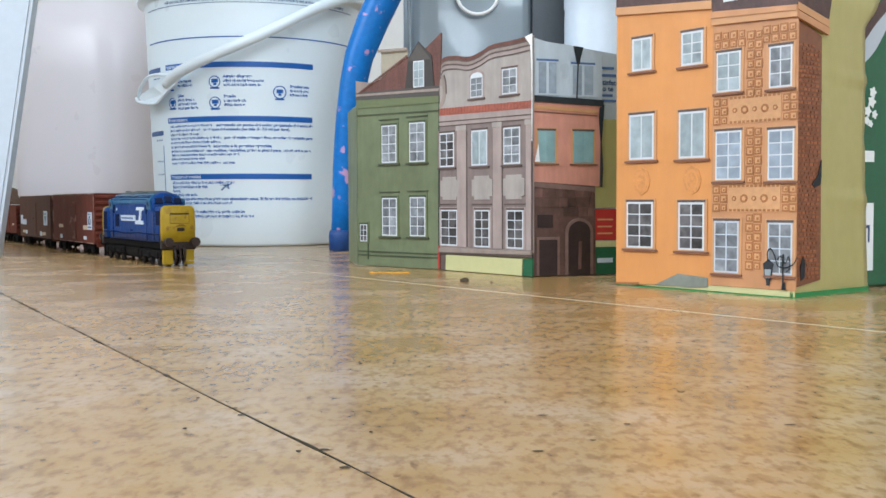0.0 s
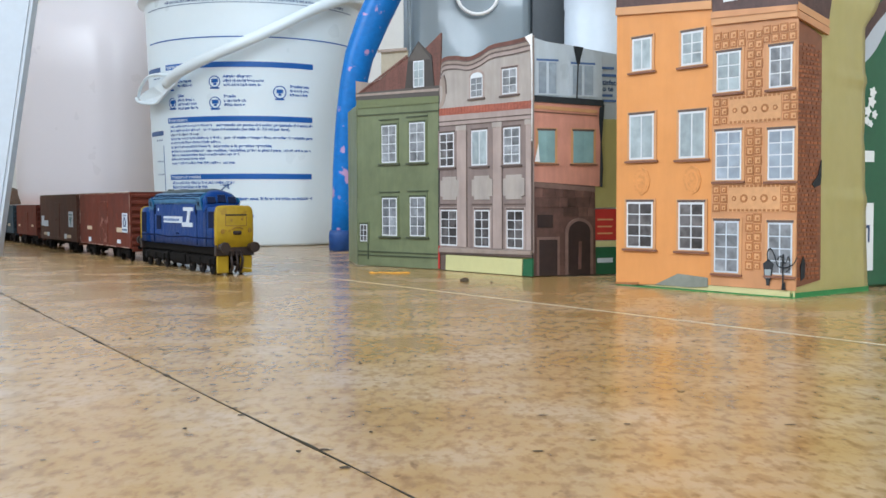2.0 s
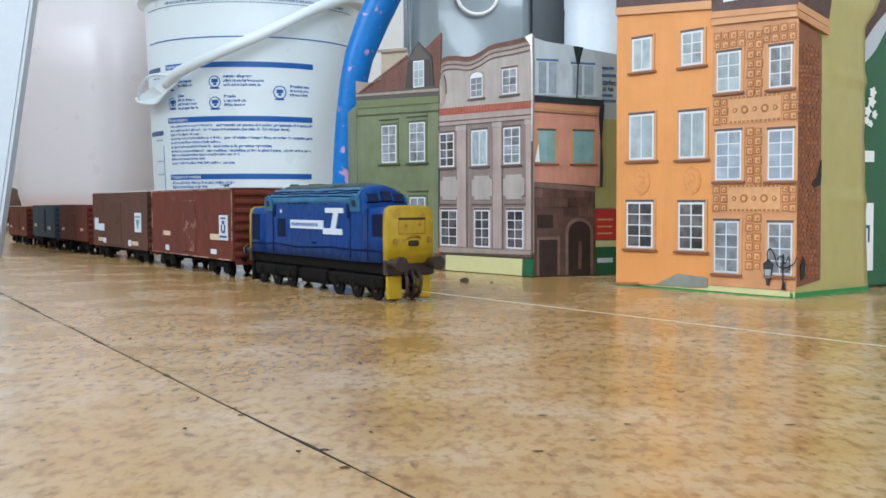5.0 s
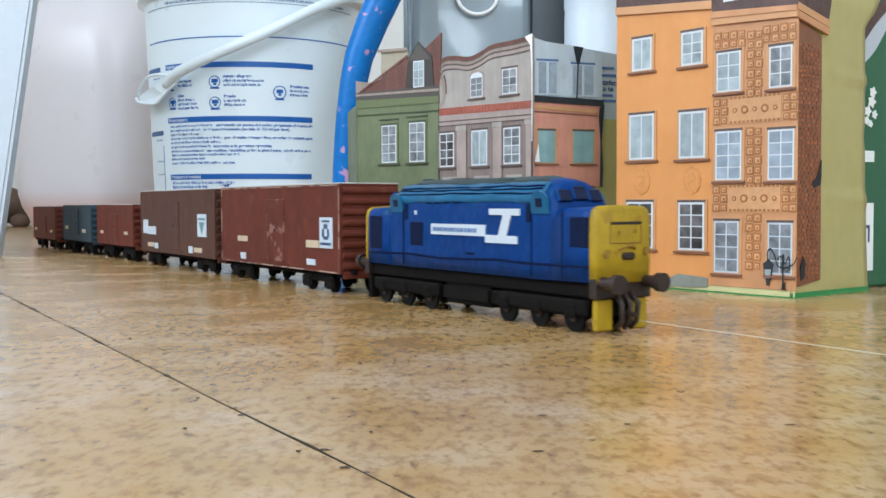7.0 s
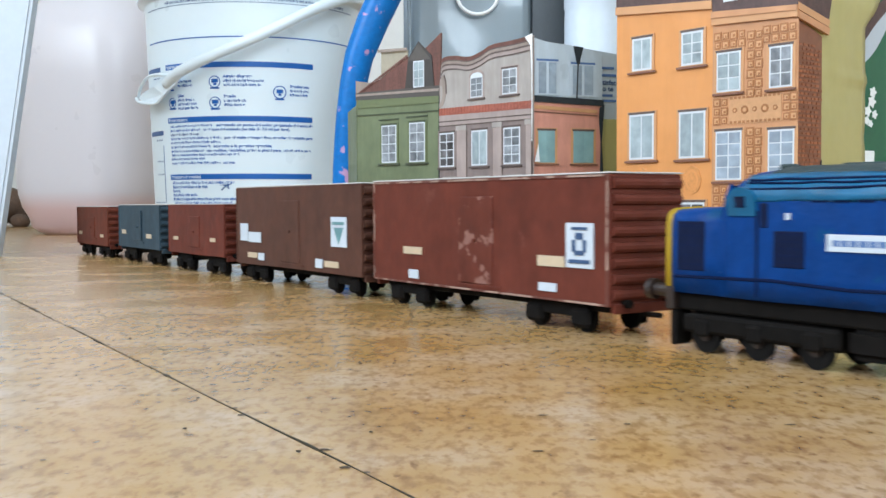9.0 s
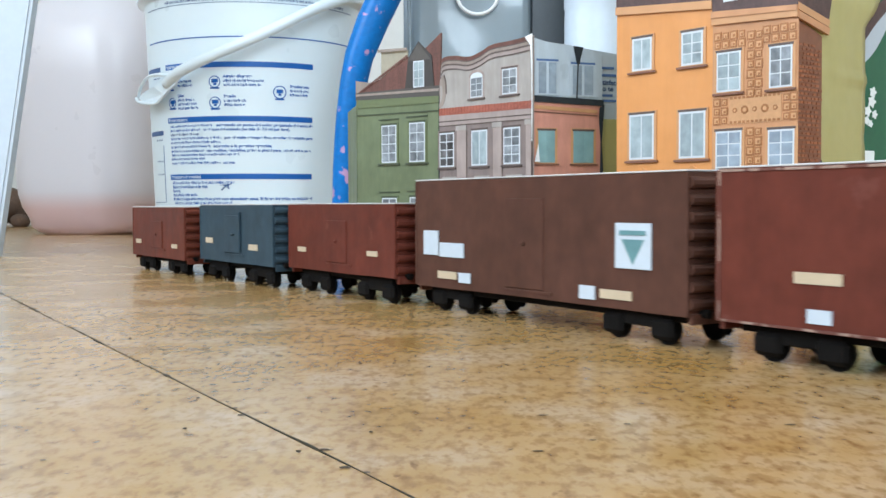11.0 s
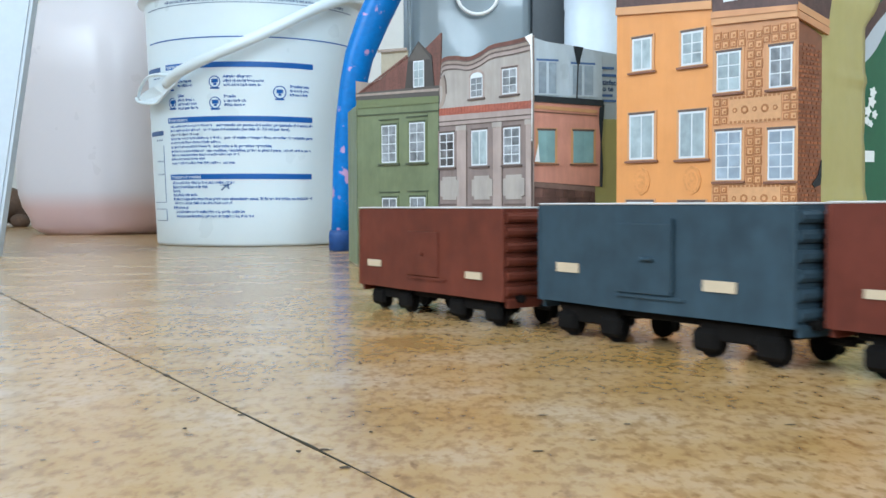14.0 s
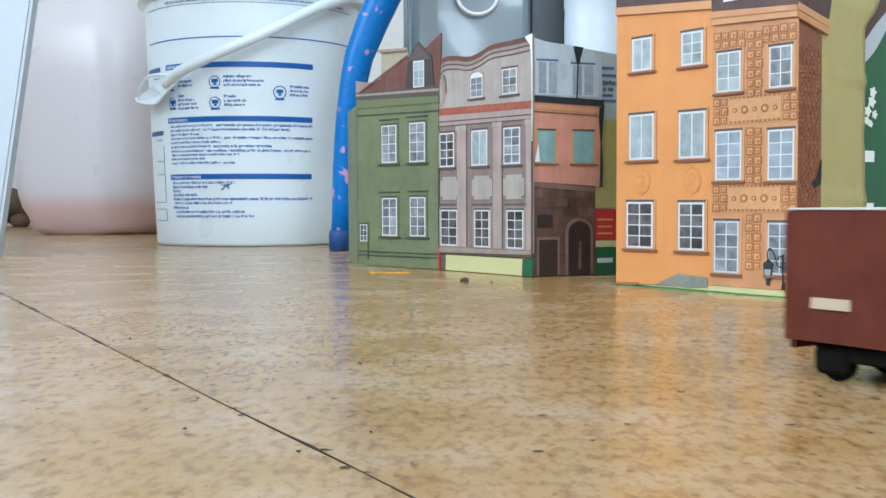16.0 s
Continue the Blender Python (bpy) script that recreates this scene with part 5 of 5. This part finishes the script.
W2 = make_wagon("goods_wagon", -0.2795, -0.0870, 0.0125, 0.0668, WAGON_BROWN, "large dull brown hand-painted box wagon with white labels", (-0.2000, 0.0165, -0.1720, 0.0570),
                [(-0.2717, 0.0410, -0.2578, 0.0287, STICKER_WHITE), (-0.2565, 0.0352, -0.2347, 0.0281, STICKER_WHITE), (-0.1252, 0.0469, -0.1050, 0.0290, STICKER_WHITE), (-0.2581, 0.0209, -0.2413, 0.0172, STICKER_CREAM),
                 (-0.2391, 0.0209, -0.2290, 0.0160, STICKER_WHITE), (-0.1474, 0.0208, -0.1377, 0.0152, STICKER_WHITE), (-0.1344, 0.0200, -0.1158, 0.0163, STICKER_CREAM)],
                2, ((-0.068, 0.012), (0.066, 0.014)), 8)
mid = (-0.2795 - 0.0870) / 2
bm = prism([(-0.1215 - mid, 0.0405), (-0.1085 - mid, 0.0405), (-0.1150 - mid, 0.0305)], -0.0208, -0.0204)
part("label_print", bm, STICKER_TEAL, W2, "grey-green triangle on the label")
sticker(W2, -0.1225 - mid, 0.0440, -0.1078 - mid, 0.0422, -0.0208, STICKER_TEAL, "label_print")
W3 = make_wagon("goods_wagon", 0.0, 0.1305, 0.0145, 0.0550, WAGON_RED, "small red-brown hand-painted box wagon with side door", (0.0518, 0.0203, 0.0767, 0.0450),
                [(0.0130, 0.0281, 0.0240, 0.0252, STICKER_CREAM), (0.1013, 0.0286, 0.1127, 0.0257, STICKER_CREAM)], 3, ((-0.036, 0.013), (0.038, 0.014)), 6)
W4 = make_wagon("goods_wagon", 0.0, 0.1285, 0.0143, 0.0546, WAGON_SLATE, "small slate-blue hand-painted box wagon with side door", (0.0473, 0.0209, 0.0754, 0.0471),
                [(0.0113, 0.0306, 0.0249, 0.0268, STICKER_CREAM), (0.0906, 0.0279, 0.1053, 0.0240, STICKER_CREAM)], 4, ((-0.038, 0.013), (0.038, 0.014)), 6)
# a raised guide post and a lever on the slate wagon's door
part("door_post", block(0.0108, 0.0122, -0.0216, -0.0203, 0.0222, 0.0492, 0.0003), WAGON_SLATE, W4)
part("door_lever", block(-0.0030, 0.0024, -0.0222, -0.0207, 0.0334, 0.0345, 0.0003), WAGON_SLATE, W4)
W5 = make_wagon("goods_wagon", 0.0, 0.1265, 0.0122, 0.0529, WAGON_RUST, "small rust-brown hand-painted box wagon at the tail", (0.0484, 0.0198, 0.0758, 0.0413),
                [(0.0089, 0.0259, 0.0224, 0.0225, STICKER_CREAM), (0.0987, 0.0240, 0.1110, 0.0208, STICKER_CREAM)], 5, ((-0.037, 0.013), (0.037, 0.014)), 6)


def make_loco():
    s0, s1 = 0.157, 0.355
    mid = (s0 + s1) / 2
    L = s1 - s0
    ob = thing("model_locomotive", on_line(mid), "hand-made blue diesel locomotive with yellow ends, on the floor", "model locomotive")

    def loft(sections, name, mat, label="", parent=ob, seed=1):
        """sections: (x, scale of width, profile of (y, z) from the near foot over the roof to the far foot)."""
        bm = bmesh.new()
        rings = []
        for x, prof in sections:
            rings.append([bm.verts.new((x, y, z)) for y, z in prof])
        n = len(rings[0])
        for a, b in zip(rings, rings[1:]):
            for i in range(n):
                bm.faces.new((a[i], a[(i + 1) % n], b[(i + 1) % n], b[i]))
        bm.faces.new(rings[0])
        bm.faces.new(rings[-1][::-1])
        for v in bm.verts:
            q = v.co * 60 + Vector((seed * 5, 0, 0))
            v.co += Vector((0, 0.0004 * noise.noise(q), 0.0004 * noise.noise(q + Vector((7, 0, 0)))))
        return part(name, finish(bm), mat, parent, label, smooth=True)

    def arch(top, cant=0.0545, hw=0.0195, foot=0.0213):
        half = [(hw, foot), (hw + 0.0003, 0.030), (hw + 0.0003, 0.042), (hw, min(cant, top - 0.004))]
        for a in (18, 36, 54, 72):
            half.append((hw * math.cos(radians(a)) ** 0.9, min(cant, top - 0.004) + (top - min(cant, top - 0.004)) * math.sin(radians(a))))
        return [(-y, z) for y, z in half] + [(0, top)] + half[::-1]

    cab = ((0.0570, 0.0662), (0.0635, 0.0657), (0.0670, 0.0647), (0.0692, 0.0628), (0.0714, 0.0585), (0.0730, 0.0532))
    body = [(-x, arch(z)) for x, z in cab[::-1]]
    body += [(x, arch(0.0663)) for x in (-0.05, -0.035, -0.02, 0.0, 0.02, 0.035, 0.05)]
    body += [(x, arch(z)) for x, z in cab]
    loft(body, "body", LOCO_BLUE)

    def nose_ring(hw, top):
        return [(-hw, 0.0216), (-hw - 0.0003, 0.035), (-hw, top - 0.005), (-hw + 0.0012, top - 0.0018), (-hw + 0.004, top - 0.0004), (0, top), (hw - 0.004, top - 0.0004), (hw - 0.0012, top - 0.0018), (hw, top - 0.005), (hw + 0.0003, 0.035), (hw, 0.0216)]
    loft([(0.070, nose_ring(0.0197, 0.0530)), (0.080, nose_ring(0.0198, 0.0532)), (0.090, nose_ring(0.0198, 0.0533)), (0.0962, nose_ring(0.0193, 0.0530))], "nose", LOCO_BLUE, seed=2)
    loft([(-0.0975, nose_ring(0.0188, 0.0522)), (-0.095, nose_ring(0.0195, 0.0528)), (-0.085, nose_ring(0.0197, 0.0531)), (-0.070, nose_ring(0.0197, 0.0531))], "nose", LOCO_BLUE, seed=3)
    front = loft([(0.0955, nose_ring(0.0199, 0.0536)), (0.0975, nose_ring(0.0200, 0.0540)), (0.0990, nose_ring(0.0196, 0.0536)), (0.1000, nose_ring(0.0182, 0.0522))], "front_panel", LOCO_YELLOW, "yellow painted nose front", seed=4)
    loft([(-0.1005, nose_ring(0.0186, 0.0520)), (-0.0992, nose_ring(0.0195, 0.0530)), (-0.0972, nose_ring(0.0197, 0.0533))], "rear_panel", LOCO_YELLOW, "yellow painted nose rear", seed=5)
    # creases and marks on the yellow front
    x = 0.0996
    for y0, y1, z0, z1, m in ((-0.0105, 0.0125, 0.0458, 0.0470, BUFFER_BROWN), (-0.0100, 0.012, 0.0378, 0.0385, YELLOW_LINE), (-0.0106, -0.0099, 0.0378, 0.0466, YELLOW_LINE), (0.0118, 0.0125, 0.0378, 0.0466, YELLOW_LINE)):
        part("hatch_line", block(x, x + 0.0007, y0, y1, z0, z1, 0.0002), m, front)
    for y, z in ((-0.0040, 0.0424), (0.0075, 0.0430)):
        part("hatch_dent", rod((x - 0.0004, y, z), (x + 0.0006, y, z), 0.0011, 10), YELLOW_LINE, front)
    for y, z in ((-0.0135, 0.0338), (0.0155, 0.0345)):
        part("lamp", rod((x - 0.0006, y, z), (x + 0.0012, y, z), 0.0019, 12), YELLOW_LINE, front)
    part("lamp_box", block(x, x + 0.0020, -0.0025, 0.0065, 0.0312, 0.0342, 0.0008), BUFFER_BROWN, front, "dark lamp box below the hatch")
    part("handrail", tube([(x + 0.0006, -0.004, 0.0352), (x + 0.0016, -0.001, 0.0366), (x + 0.0016, 0.005, 0.0368), (x + 0.0006, 0.008, 0.0356)], 0.0006, 6), YELLOW_LINE, front)
    # cab windows at both ends
    for e, xw in ((1, 0.0708), (-1, -0.0708)):
        for y in (-0.0112, 0.0, 0.0112):
            g = part("cab_window", block(-0.0006, 0.0006, -0.0046, 0.0046, -0.0036, 0.0034 - abs(y) * 0.09, 0.0005), LOCO_GLASS, ob)
            g.matrix_local = pose(xw + e * 0.0003, y, 0.0591 - abs(y) * 0.05, 0, -e * 27, 0)
            part("window_bar", block(-0.0007, 0.0009, -0.0060, -0.0046, -0.0034, 0.0030, 0.0003), LOCO_BLUE, g)
        for s in (-1, 1):
            hood = [(-0.0062, 0.0), (0.0062, 0.0)] + [(0.0062 * math.cos(a), 0.0048 + 0.0052 * math.sin(a)) for a in [math.pi * k / 12 for k in range(13)]]
            hb = part("window_hood", prism(hood, -0.0008, 0.0008), LOCO_TEAL, ob, "rounded teal frame of the side window")
            hb.matrix_local = pose(e * 0.0628, s * 0.0196, 0.0502, s * -8, 0, 0)
            part("side_window", block(-0.0034, 0.0030, -0.0012, 0.0012, 0.0020, 0.0078, 0.0010, 2), LOCO_GLASS, hb)
            part("door_recess", block(e * 0.0535 - 0.0016, e * 0.0535 + 0.0016, s * 0.0198 - 0.0004, s * 0.0198 + 0.0004, 0.0462, 0.0545, 0.0003), LOCO_GRILLE, ob)
    # lumpy teal strips between the sides and the roof strip: sheen put into colour
    for s in (-1, 1):
        bm = bmesh.new()
        rings = []
        for i in range(33):
            x = -0.0635 + 0.127 * i / 32
            rings.append([bm.verts.new((x, s * (0.0203 * math.cos(radians(a)) ** 0.9 + 0.0007 * noise.noise((x * 80, a * 0.1, s))), 0.0546 + 0.0121 * math.sin(radians(a)) + 0.0007 * noise.noise((x * 70, a * 0.2, s + 3)))) for a in (6, 15, 24, 34, 44, 54)])
        for p, q in zip(rings, rings[1:]):
            for k in range(5):
                bm.faces.new((p[k], p[k + 1], q[k + 1], q[k]))
        ret = bmesh.ops.extrude_face_region(bm, geom=list(bm.faces))
        for v in [g for g in ret["geom"] if isinstance(g, bmesh.types.BMVert)]:
            v.co += Vector((0, -s * 0.0012, -0.0012))
        part("upper_cladding", finish(bm), LOCO_TEAL, ob, "uneven strip below the roof, its teal painting the blue's sheen", smooth=True)
    # roof cladding strips
    roof = part("roof_panel", tube_strip(), LOCO_ROOF, ob, "dark grey-green roof cladding", smooth=True)
    for s in (-1, 1):
        for y, z, w in ((0.0160, 0.0624, 0.0005), (0.0176, 0.0612, 0.0004), (0.0190, 0.0594, 0.0004)):
            line = [(x, s * (y + 0.0004 * noise.noise((x * 60, y * 900, s))), z + 0.0006 * noise.noise((x * 70, y * 700, s + 2))) for x in [-0.062 + 0.124 * k / 24 for k in range(25)]]
            part("roof_seam", tube(line, w, 6), LOCO_LINE, ob, smooth=True)
    for x0, x1, y, z in ((0.02, 0.032, -0.008, 0.0652), (-0.035, -0.020, 0.004, 0.0666), (-0.058, -0.052, 0.0, 0.0668)):
        part("roof_vent", block(x0, x1, y - 0.003, y + 0.003, z - 0.001, z + 0.0012, 0.0006), LOCO_ROOF, ob)
    # the near and far sides: grilles, door lines, waist crease
    for s in (-1, 1):
        y = s * 0.0199
        for x0, x1, z0, z1, m in ((-0.0935, -0.0800, 0.0300, 0.0480, LOCO_GRILLE), (-0.0492, -0.0366, 0.0330, 0.0452, LOCO_GRILLE), (0.0828, 0.0950, 0.0362, 0.0490, LOCO_GRILLE)):
            g = part("grille", block(x0, x1, y - 0.0004, y + 0.0004, z0, z1, 0.0003), m, ob)
            for k in range(5):
                z = z0 + (k + 0.6) * (z1 - z0) / 5.2
                part("louvre", block(x0 + 0.001, x1 - 0.001, y + s * 0.0002 - 0.0003, y + s * 0.0002 + 0.0006, z, z + 0.0006), LOCO_LINE, g)
        part("waist_crease", tube([(-0.095, y, 0.0276), (-0.05, y, 0.0284), (-0.02, y, 0.0272), (0.0, y, 0.0276), (0.03, y, 0.0286), (0.05, y, 0.0280), (0.095, y, 0.0282)], 0.0006, 6), LOCO_LINE, ob)
        for x0 in (-0.0565, 0.0560, 0.0775):
            part("door_line", tube([(x0, y, 0.0225), (x0 + 0.0002, y, 0.036), (x0, y, 0.0520)], 0.00065 if x0 < 0 else 0.00045, 6), LOCO_LINE, ob)
        for x0 in (-0.034, -0.026, -0.017, -0.008):
            part("vent_slot", block(x0, x0 + 0.006, s * 0.0196 - 0.0004, s * 0.0196 + 0.0003, 0.0548, 0.0554), LOCO_LINE, ob)
        part("filler_cap", block(0.004, 0.011, y - 0.0004, y + 0.0004, 0.0300, 0.0312), LOCO_LINE, ob)
    part("white_chip", block(-0.044, -0.0425, -0.0207, -0.0195, 0.0490, 0.0512), STICKER_WHITE, ob)
    # white emblem of two bars joined by a slanting one, and the name strip
    em = part("emblem", merge(prism([(0.0240, 0.0494), (0.0479, 0.0492), (0.0479, 0.0523), (0.0240, 0.0523)], -0.0207, -0.0198), prism([(0.0208, 0.0363), (0.0461, 0.0363), (0.0461, 0.0398), (0.0208, 0.0400)], -0.0207, -0.0198),
                                prism([(0.0310, 0.0396), (0.0375, 0.0396), (0.0415, 0.0496), (0.0350, 0.0496)], -0.0206, -0.0198)), STICKER_WHITE, ob, "white emblem of two bars and a slanted link")
    st = part("name_strip", block(-0.0277, 0.0206, -0.0206, -0.0197, 0.0392, 0.0446), STICKER_WHITE, ob, "white paper strip with faint print")
    r = random.Random(5)
    p = -0.0255
    while p < 0.012:
        w = r.uniform(0.0012, 0.003)
        part("print_bar", block(p, p + w, -0.02075, -0.0203, 0.0408, 0.0428), GREY_INK, st)
        p += w + 0.0007
    # underframe
    part("frame", block(-0.096, 0.096, -0.0165, 0.0165, 0.0150, 0.0222, 0.0008), UNDERFRAME, ob)
    part("fuel_tank", block(-0.022, 0.022, -0.0175, 0.0175, 0.0050, 0.0160, 0.0025, 2), UNDERFRAME, ob)
    for c in (-0.058, 0.058):
        bg = part("bogie", block(c - 0.032, c + 0.032, -0.0140, 0.0140, 0.0062, 0.0150, 0.001), UNDERFRAME, ob)
        for s in (-1, 1):
            part("side_frame", block(c - 0.034, c + 0.034, s * 0.0172 - 0.0014, s * 0.0172 + 0.0014, 0.0072, 0.0140, 0.0012), UNDERFRAME, bg)
            for k in (-0.024, 0.0, 0.024):
                part("axle_box", block(c + k - 0.0035, c + k + 0.0035, s * 0.0190 - 0.0012, s * 0.0190 + 0.0012, 0.0062, 0.0125, 0.001), UNDERFRAME, bg)
        for k in (-0.024, 0.0, 0.024):
            wheel_set(ob, c + k, 0.0066, 0.0148)
    # ends: buffer beam, buffers, plough
    for e, m in ((1, LOCO_YELLOW), (-1, UNDERFRAME)):
        part("buffer_beam", block(e * 0.0975 - 0.002, e * 0.0975 + 0.002, -0.0165, 0.0165, 0.0150, 0.0236, 0.0006), BUFFER_BROWN, ob)
        for y in (-0.0125, 0.0125):
            b = part("buffer", rod((e * 0.098, y, 0.0218), (e * 0.1095, y, 0.0218), 0.0026, 14), BUFFER_BROWN, ob)
            part("buffer_head", rod((e * 0.1075, y, 0.0218), (e * 0.1108, y, 0.0218), 0.0040, 18), BUFFER_BROWN, b)
        for y in (-1, 1):
            part("plough", block(e * 0.0970 - 0.0012, e * 0.0970 + 0.0016, y * 0.0125 - 0.0062, y * 0.0125 + 0.0062, 0.0016, 0.0150, 0.0008), m, ob, "yellow plough plate" if e > 0 else "")
        for y in (-0.005, 0.0, 0.005):
            part("brake_hose", tube([(e * 0.099, y, 0.0175), (e * 0.1035, y * 1.2, 0.0130), (e * 0.1030, y, 0.0060), (e * 0.0995, y, 0.0028)], 0.0014, 8), BUFFER_BROWN, ob, smooth=True)
        part("coupling", rod((e * 0.098, 0, 0.0100), (e * 0.107, 0, 0.0085), 0.0010, 8), BUFFER_BROWN, ob)
    return ob


def tube_strip():
    """The dark strip laid along the roof of the locomotive."""
    bm = bmesh.new()
    rings = []
    for i in range(25):
        x = -0.0635 + 0.127 * i / 24
        drop = 0.0035 * max(0, abs(x) - 0.055) / 0.010
        rings.append([bm.verts.new((x + 0.0004 * noise.noise((x * 90, a, 0)), 0.0197 * math.sin(radians(a)) * 0.98, 0.0551 + 0.0121 * math.cos(radians(a)) ** 0.9 - drop + 0.0004 * noise.noise((x * 60, a, 2)))) for a in range(-40, 41, 10)])
    for a, b in zip(rings, rings[1:]):
        for k in range(len(a) - 1):
            bm.faces.new((a[k], a[k + 1], b[k + 1], b[k]))
    ret = bmesh.ops.extrude_face_region(bm, geom=list(bm.faces))
    for v in [g for g in ret["geom"] if isinstance(g, bmesh.types.BMVert)]:
        v.co.z -= 0.0008
    return finish(bm)


LOCO = make_loco()
# the locomotive is narrower than the wagons
for o in LOCO.children_recursive:
    slim = 0.95 if o.name.startswith("buffer") else 0.76
    o.location.y *= slim
    for v in o.data.vertices:
        v.co.y *= slim
VEHICLES = ((LOCO, 0.256), (W1, (-0.0715 + 0.1246) / 2), (W2, (-0.2795 - 0.0870) / 2))
TAIL = ((W3, -0.3720, 0.0652, 0.0090), (W4, -0.5290, -0.0706, 0.0), (W5, -0.7000, -0.2159, -0.0063))

# the thread that draws the train, tied under the front buffers
THREAD = thing("pull_thread", on_line(0.36), "thin taut white thread tied to the locomotive's front", "thread")
part("strand", rod((0, 0, 0), (1.6, 0, 0), 0.00017, 6), STRING, THREAD)
# where the thread's line meets the floor further on, to the right of the houses
THREAD_ENDS = [(0.0, 0.1737, 0.4085), (1.0, 0.1543, 0.3628), (1.5, 0.1562, 0.3672), (3.5, 0.1594, 0.3748), (6.5, 0.1473, 0.3462), (7.0, 0.1446, 0.3397), (16.0, 0.1300, 0.3200)]

# ---------------- crumbs on the floor ----------------
def lump(name, x, y, r, flat, mat, label, cat, seed):
    bm = bmesh.new()
    bmesh.ops.create_icosphere(bm, subdivisions=2, radius=r)
    for v in bm.verts:
        v.co *= 1 + 0.4 * noise.noise(v.co * (0.9 / r) + Vector((seed, 0, 0)))
        v.co.z = max(v.co.z * flat, -r * 0.3 * flat) + r * 0.3 * flat
    ob = part(name, bm, mat, smooth=True)
    ob.matrix_world = pose(x, y, 0.0002)
    return tagged(ob, label, cat, "crumbs on the floor")


lump("pebble", 0.0149, 0.7262, 0.0034, 0.7, PEBBLE, "small dark brown pebble on the polished floor", "pebble", 1)
lump("pebble", 0.0330, 0.7160, 0.0012, 0.7, PEBBLE, "tiny dark grain on the polished floor", "pebble", 2)
r = random.Random(6)
for i in range(9):
    lump("crumb", -0.057 + i * 0.0036 + r.uniform(-0.001, 0.001), 0.8215 - i * 0.0008 + r.uniform(-0.004, 0.004), r.uniform(0.0018, 0.0032), 0.30, CRUMB_ORANGE, "flat orange crumb on the polished floor", "crumb", i)
for i in range(40):
    y = r.uniform(0.22, 0.75)
    lump("speck", r.uniform(-0.40, 0.38) * y, y, r.uniform(0.0002, 0.0006), 0.5, PEBBLE, "tiny speck of dirt on the polished floor", "speck", i)


for i in range(26):
    k = r.uniform(-0.75, -0.16)
    p = ACROSS * (0.0932 + r.uniform(-0.0016, 0.0016)) + JOINT * k
    ob = lump("dirt_bit", p.x, p.y, r.uniform(0.0002, 0.0008), 0.25, PEBBLE, "dark bit of dirt lying along the floor joint", "dirt", i + 40)
    ob.scale = (1.7, 1.0, 1.0)
for i in range(44):
    y = 0.21 + 0.62 * r.random() ** 1.4
    ob = lump("dark_fleck", r.uniform(-0.42, 0.40) * y, y, r.uniform(0.0003, 0.0008) * (0.5 + y), 0.06, PEBBLE, "flat dark fleck on the polished floor", "fleck", i + 90)
    ob.scale = (r.uniform(1.4, 2.8), 1.0, 1.0)


def motions():
    for ob, at in VEHICLES:
        walk(ob, [(t, on_line(u + at, 0.0, 0.0152 if ob is LOCO else HALF)) for t, u in TRAVEL])
    for ob, early, late, off in TAIL:
        rows = [(t, on_line(u + early)) for t, u in TRAVEL if t < 9.3]
        walk(ob, rows + [(t, on_drift(u + late, off)) for t, u in DRIFT])
    rows = []
    for t, u in TRAVEL:
        tie = on_line(u + 0.357, 0.0058).translation
        for (t0, x0, y0), (t1, x1, y1) in zip(THREAD_ENDS, THREAD_ENDS[1:]):
            if t0 <= t <= t1:
                k = (t - t0) / (t1 - t0)
                end = Vector((x0 + (x1 - x0) * k, y0 + (y1 - y0) * k, 0.0))
        along = end - tie
        heading = math.degrees(math.atan2(along.y, along.x)) if u + 0.357 < 0.08 else HEADING
        dip = 0.19
        rows.append((t, Matrix.Translation(tie) @ pose(0, 0, 0, 0, dip, heading)))
    walk(THREAD, rows)


motions()
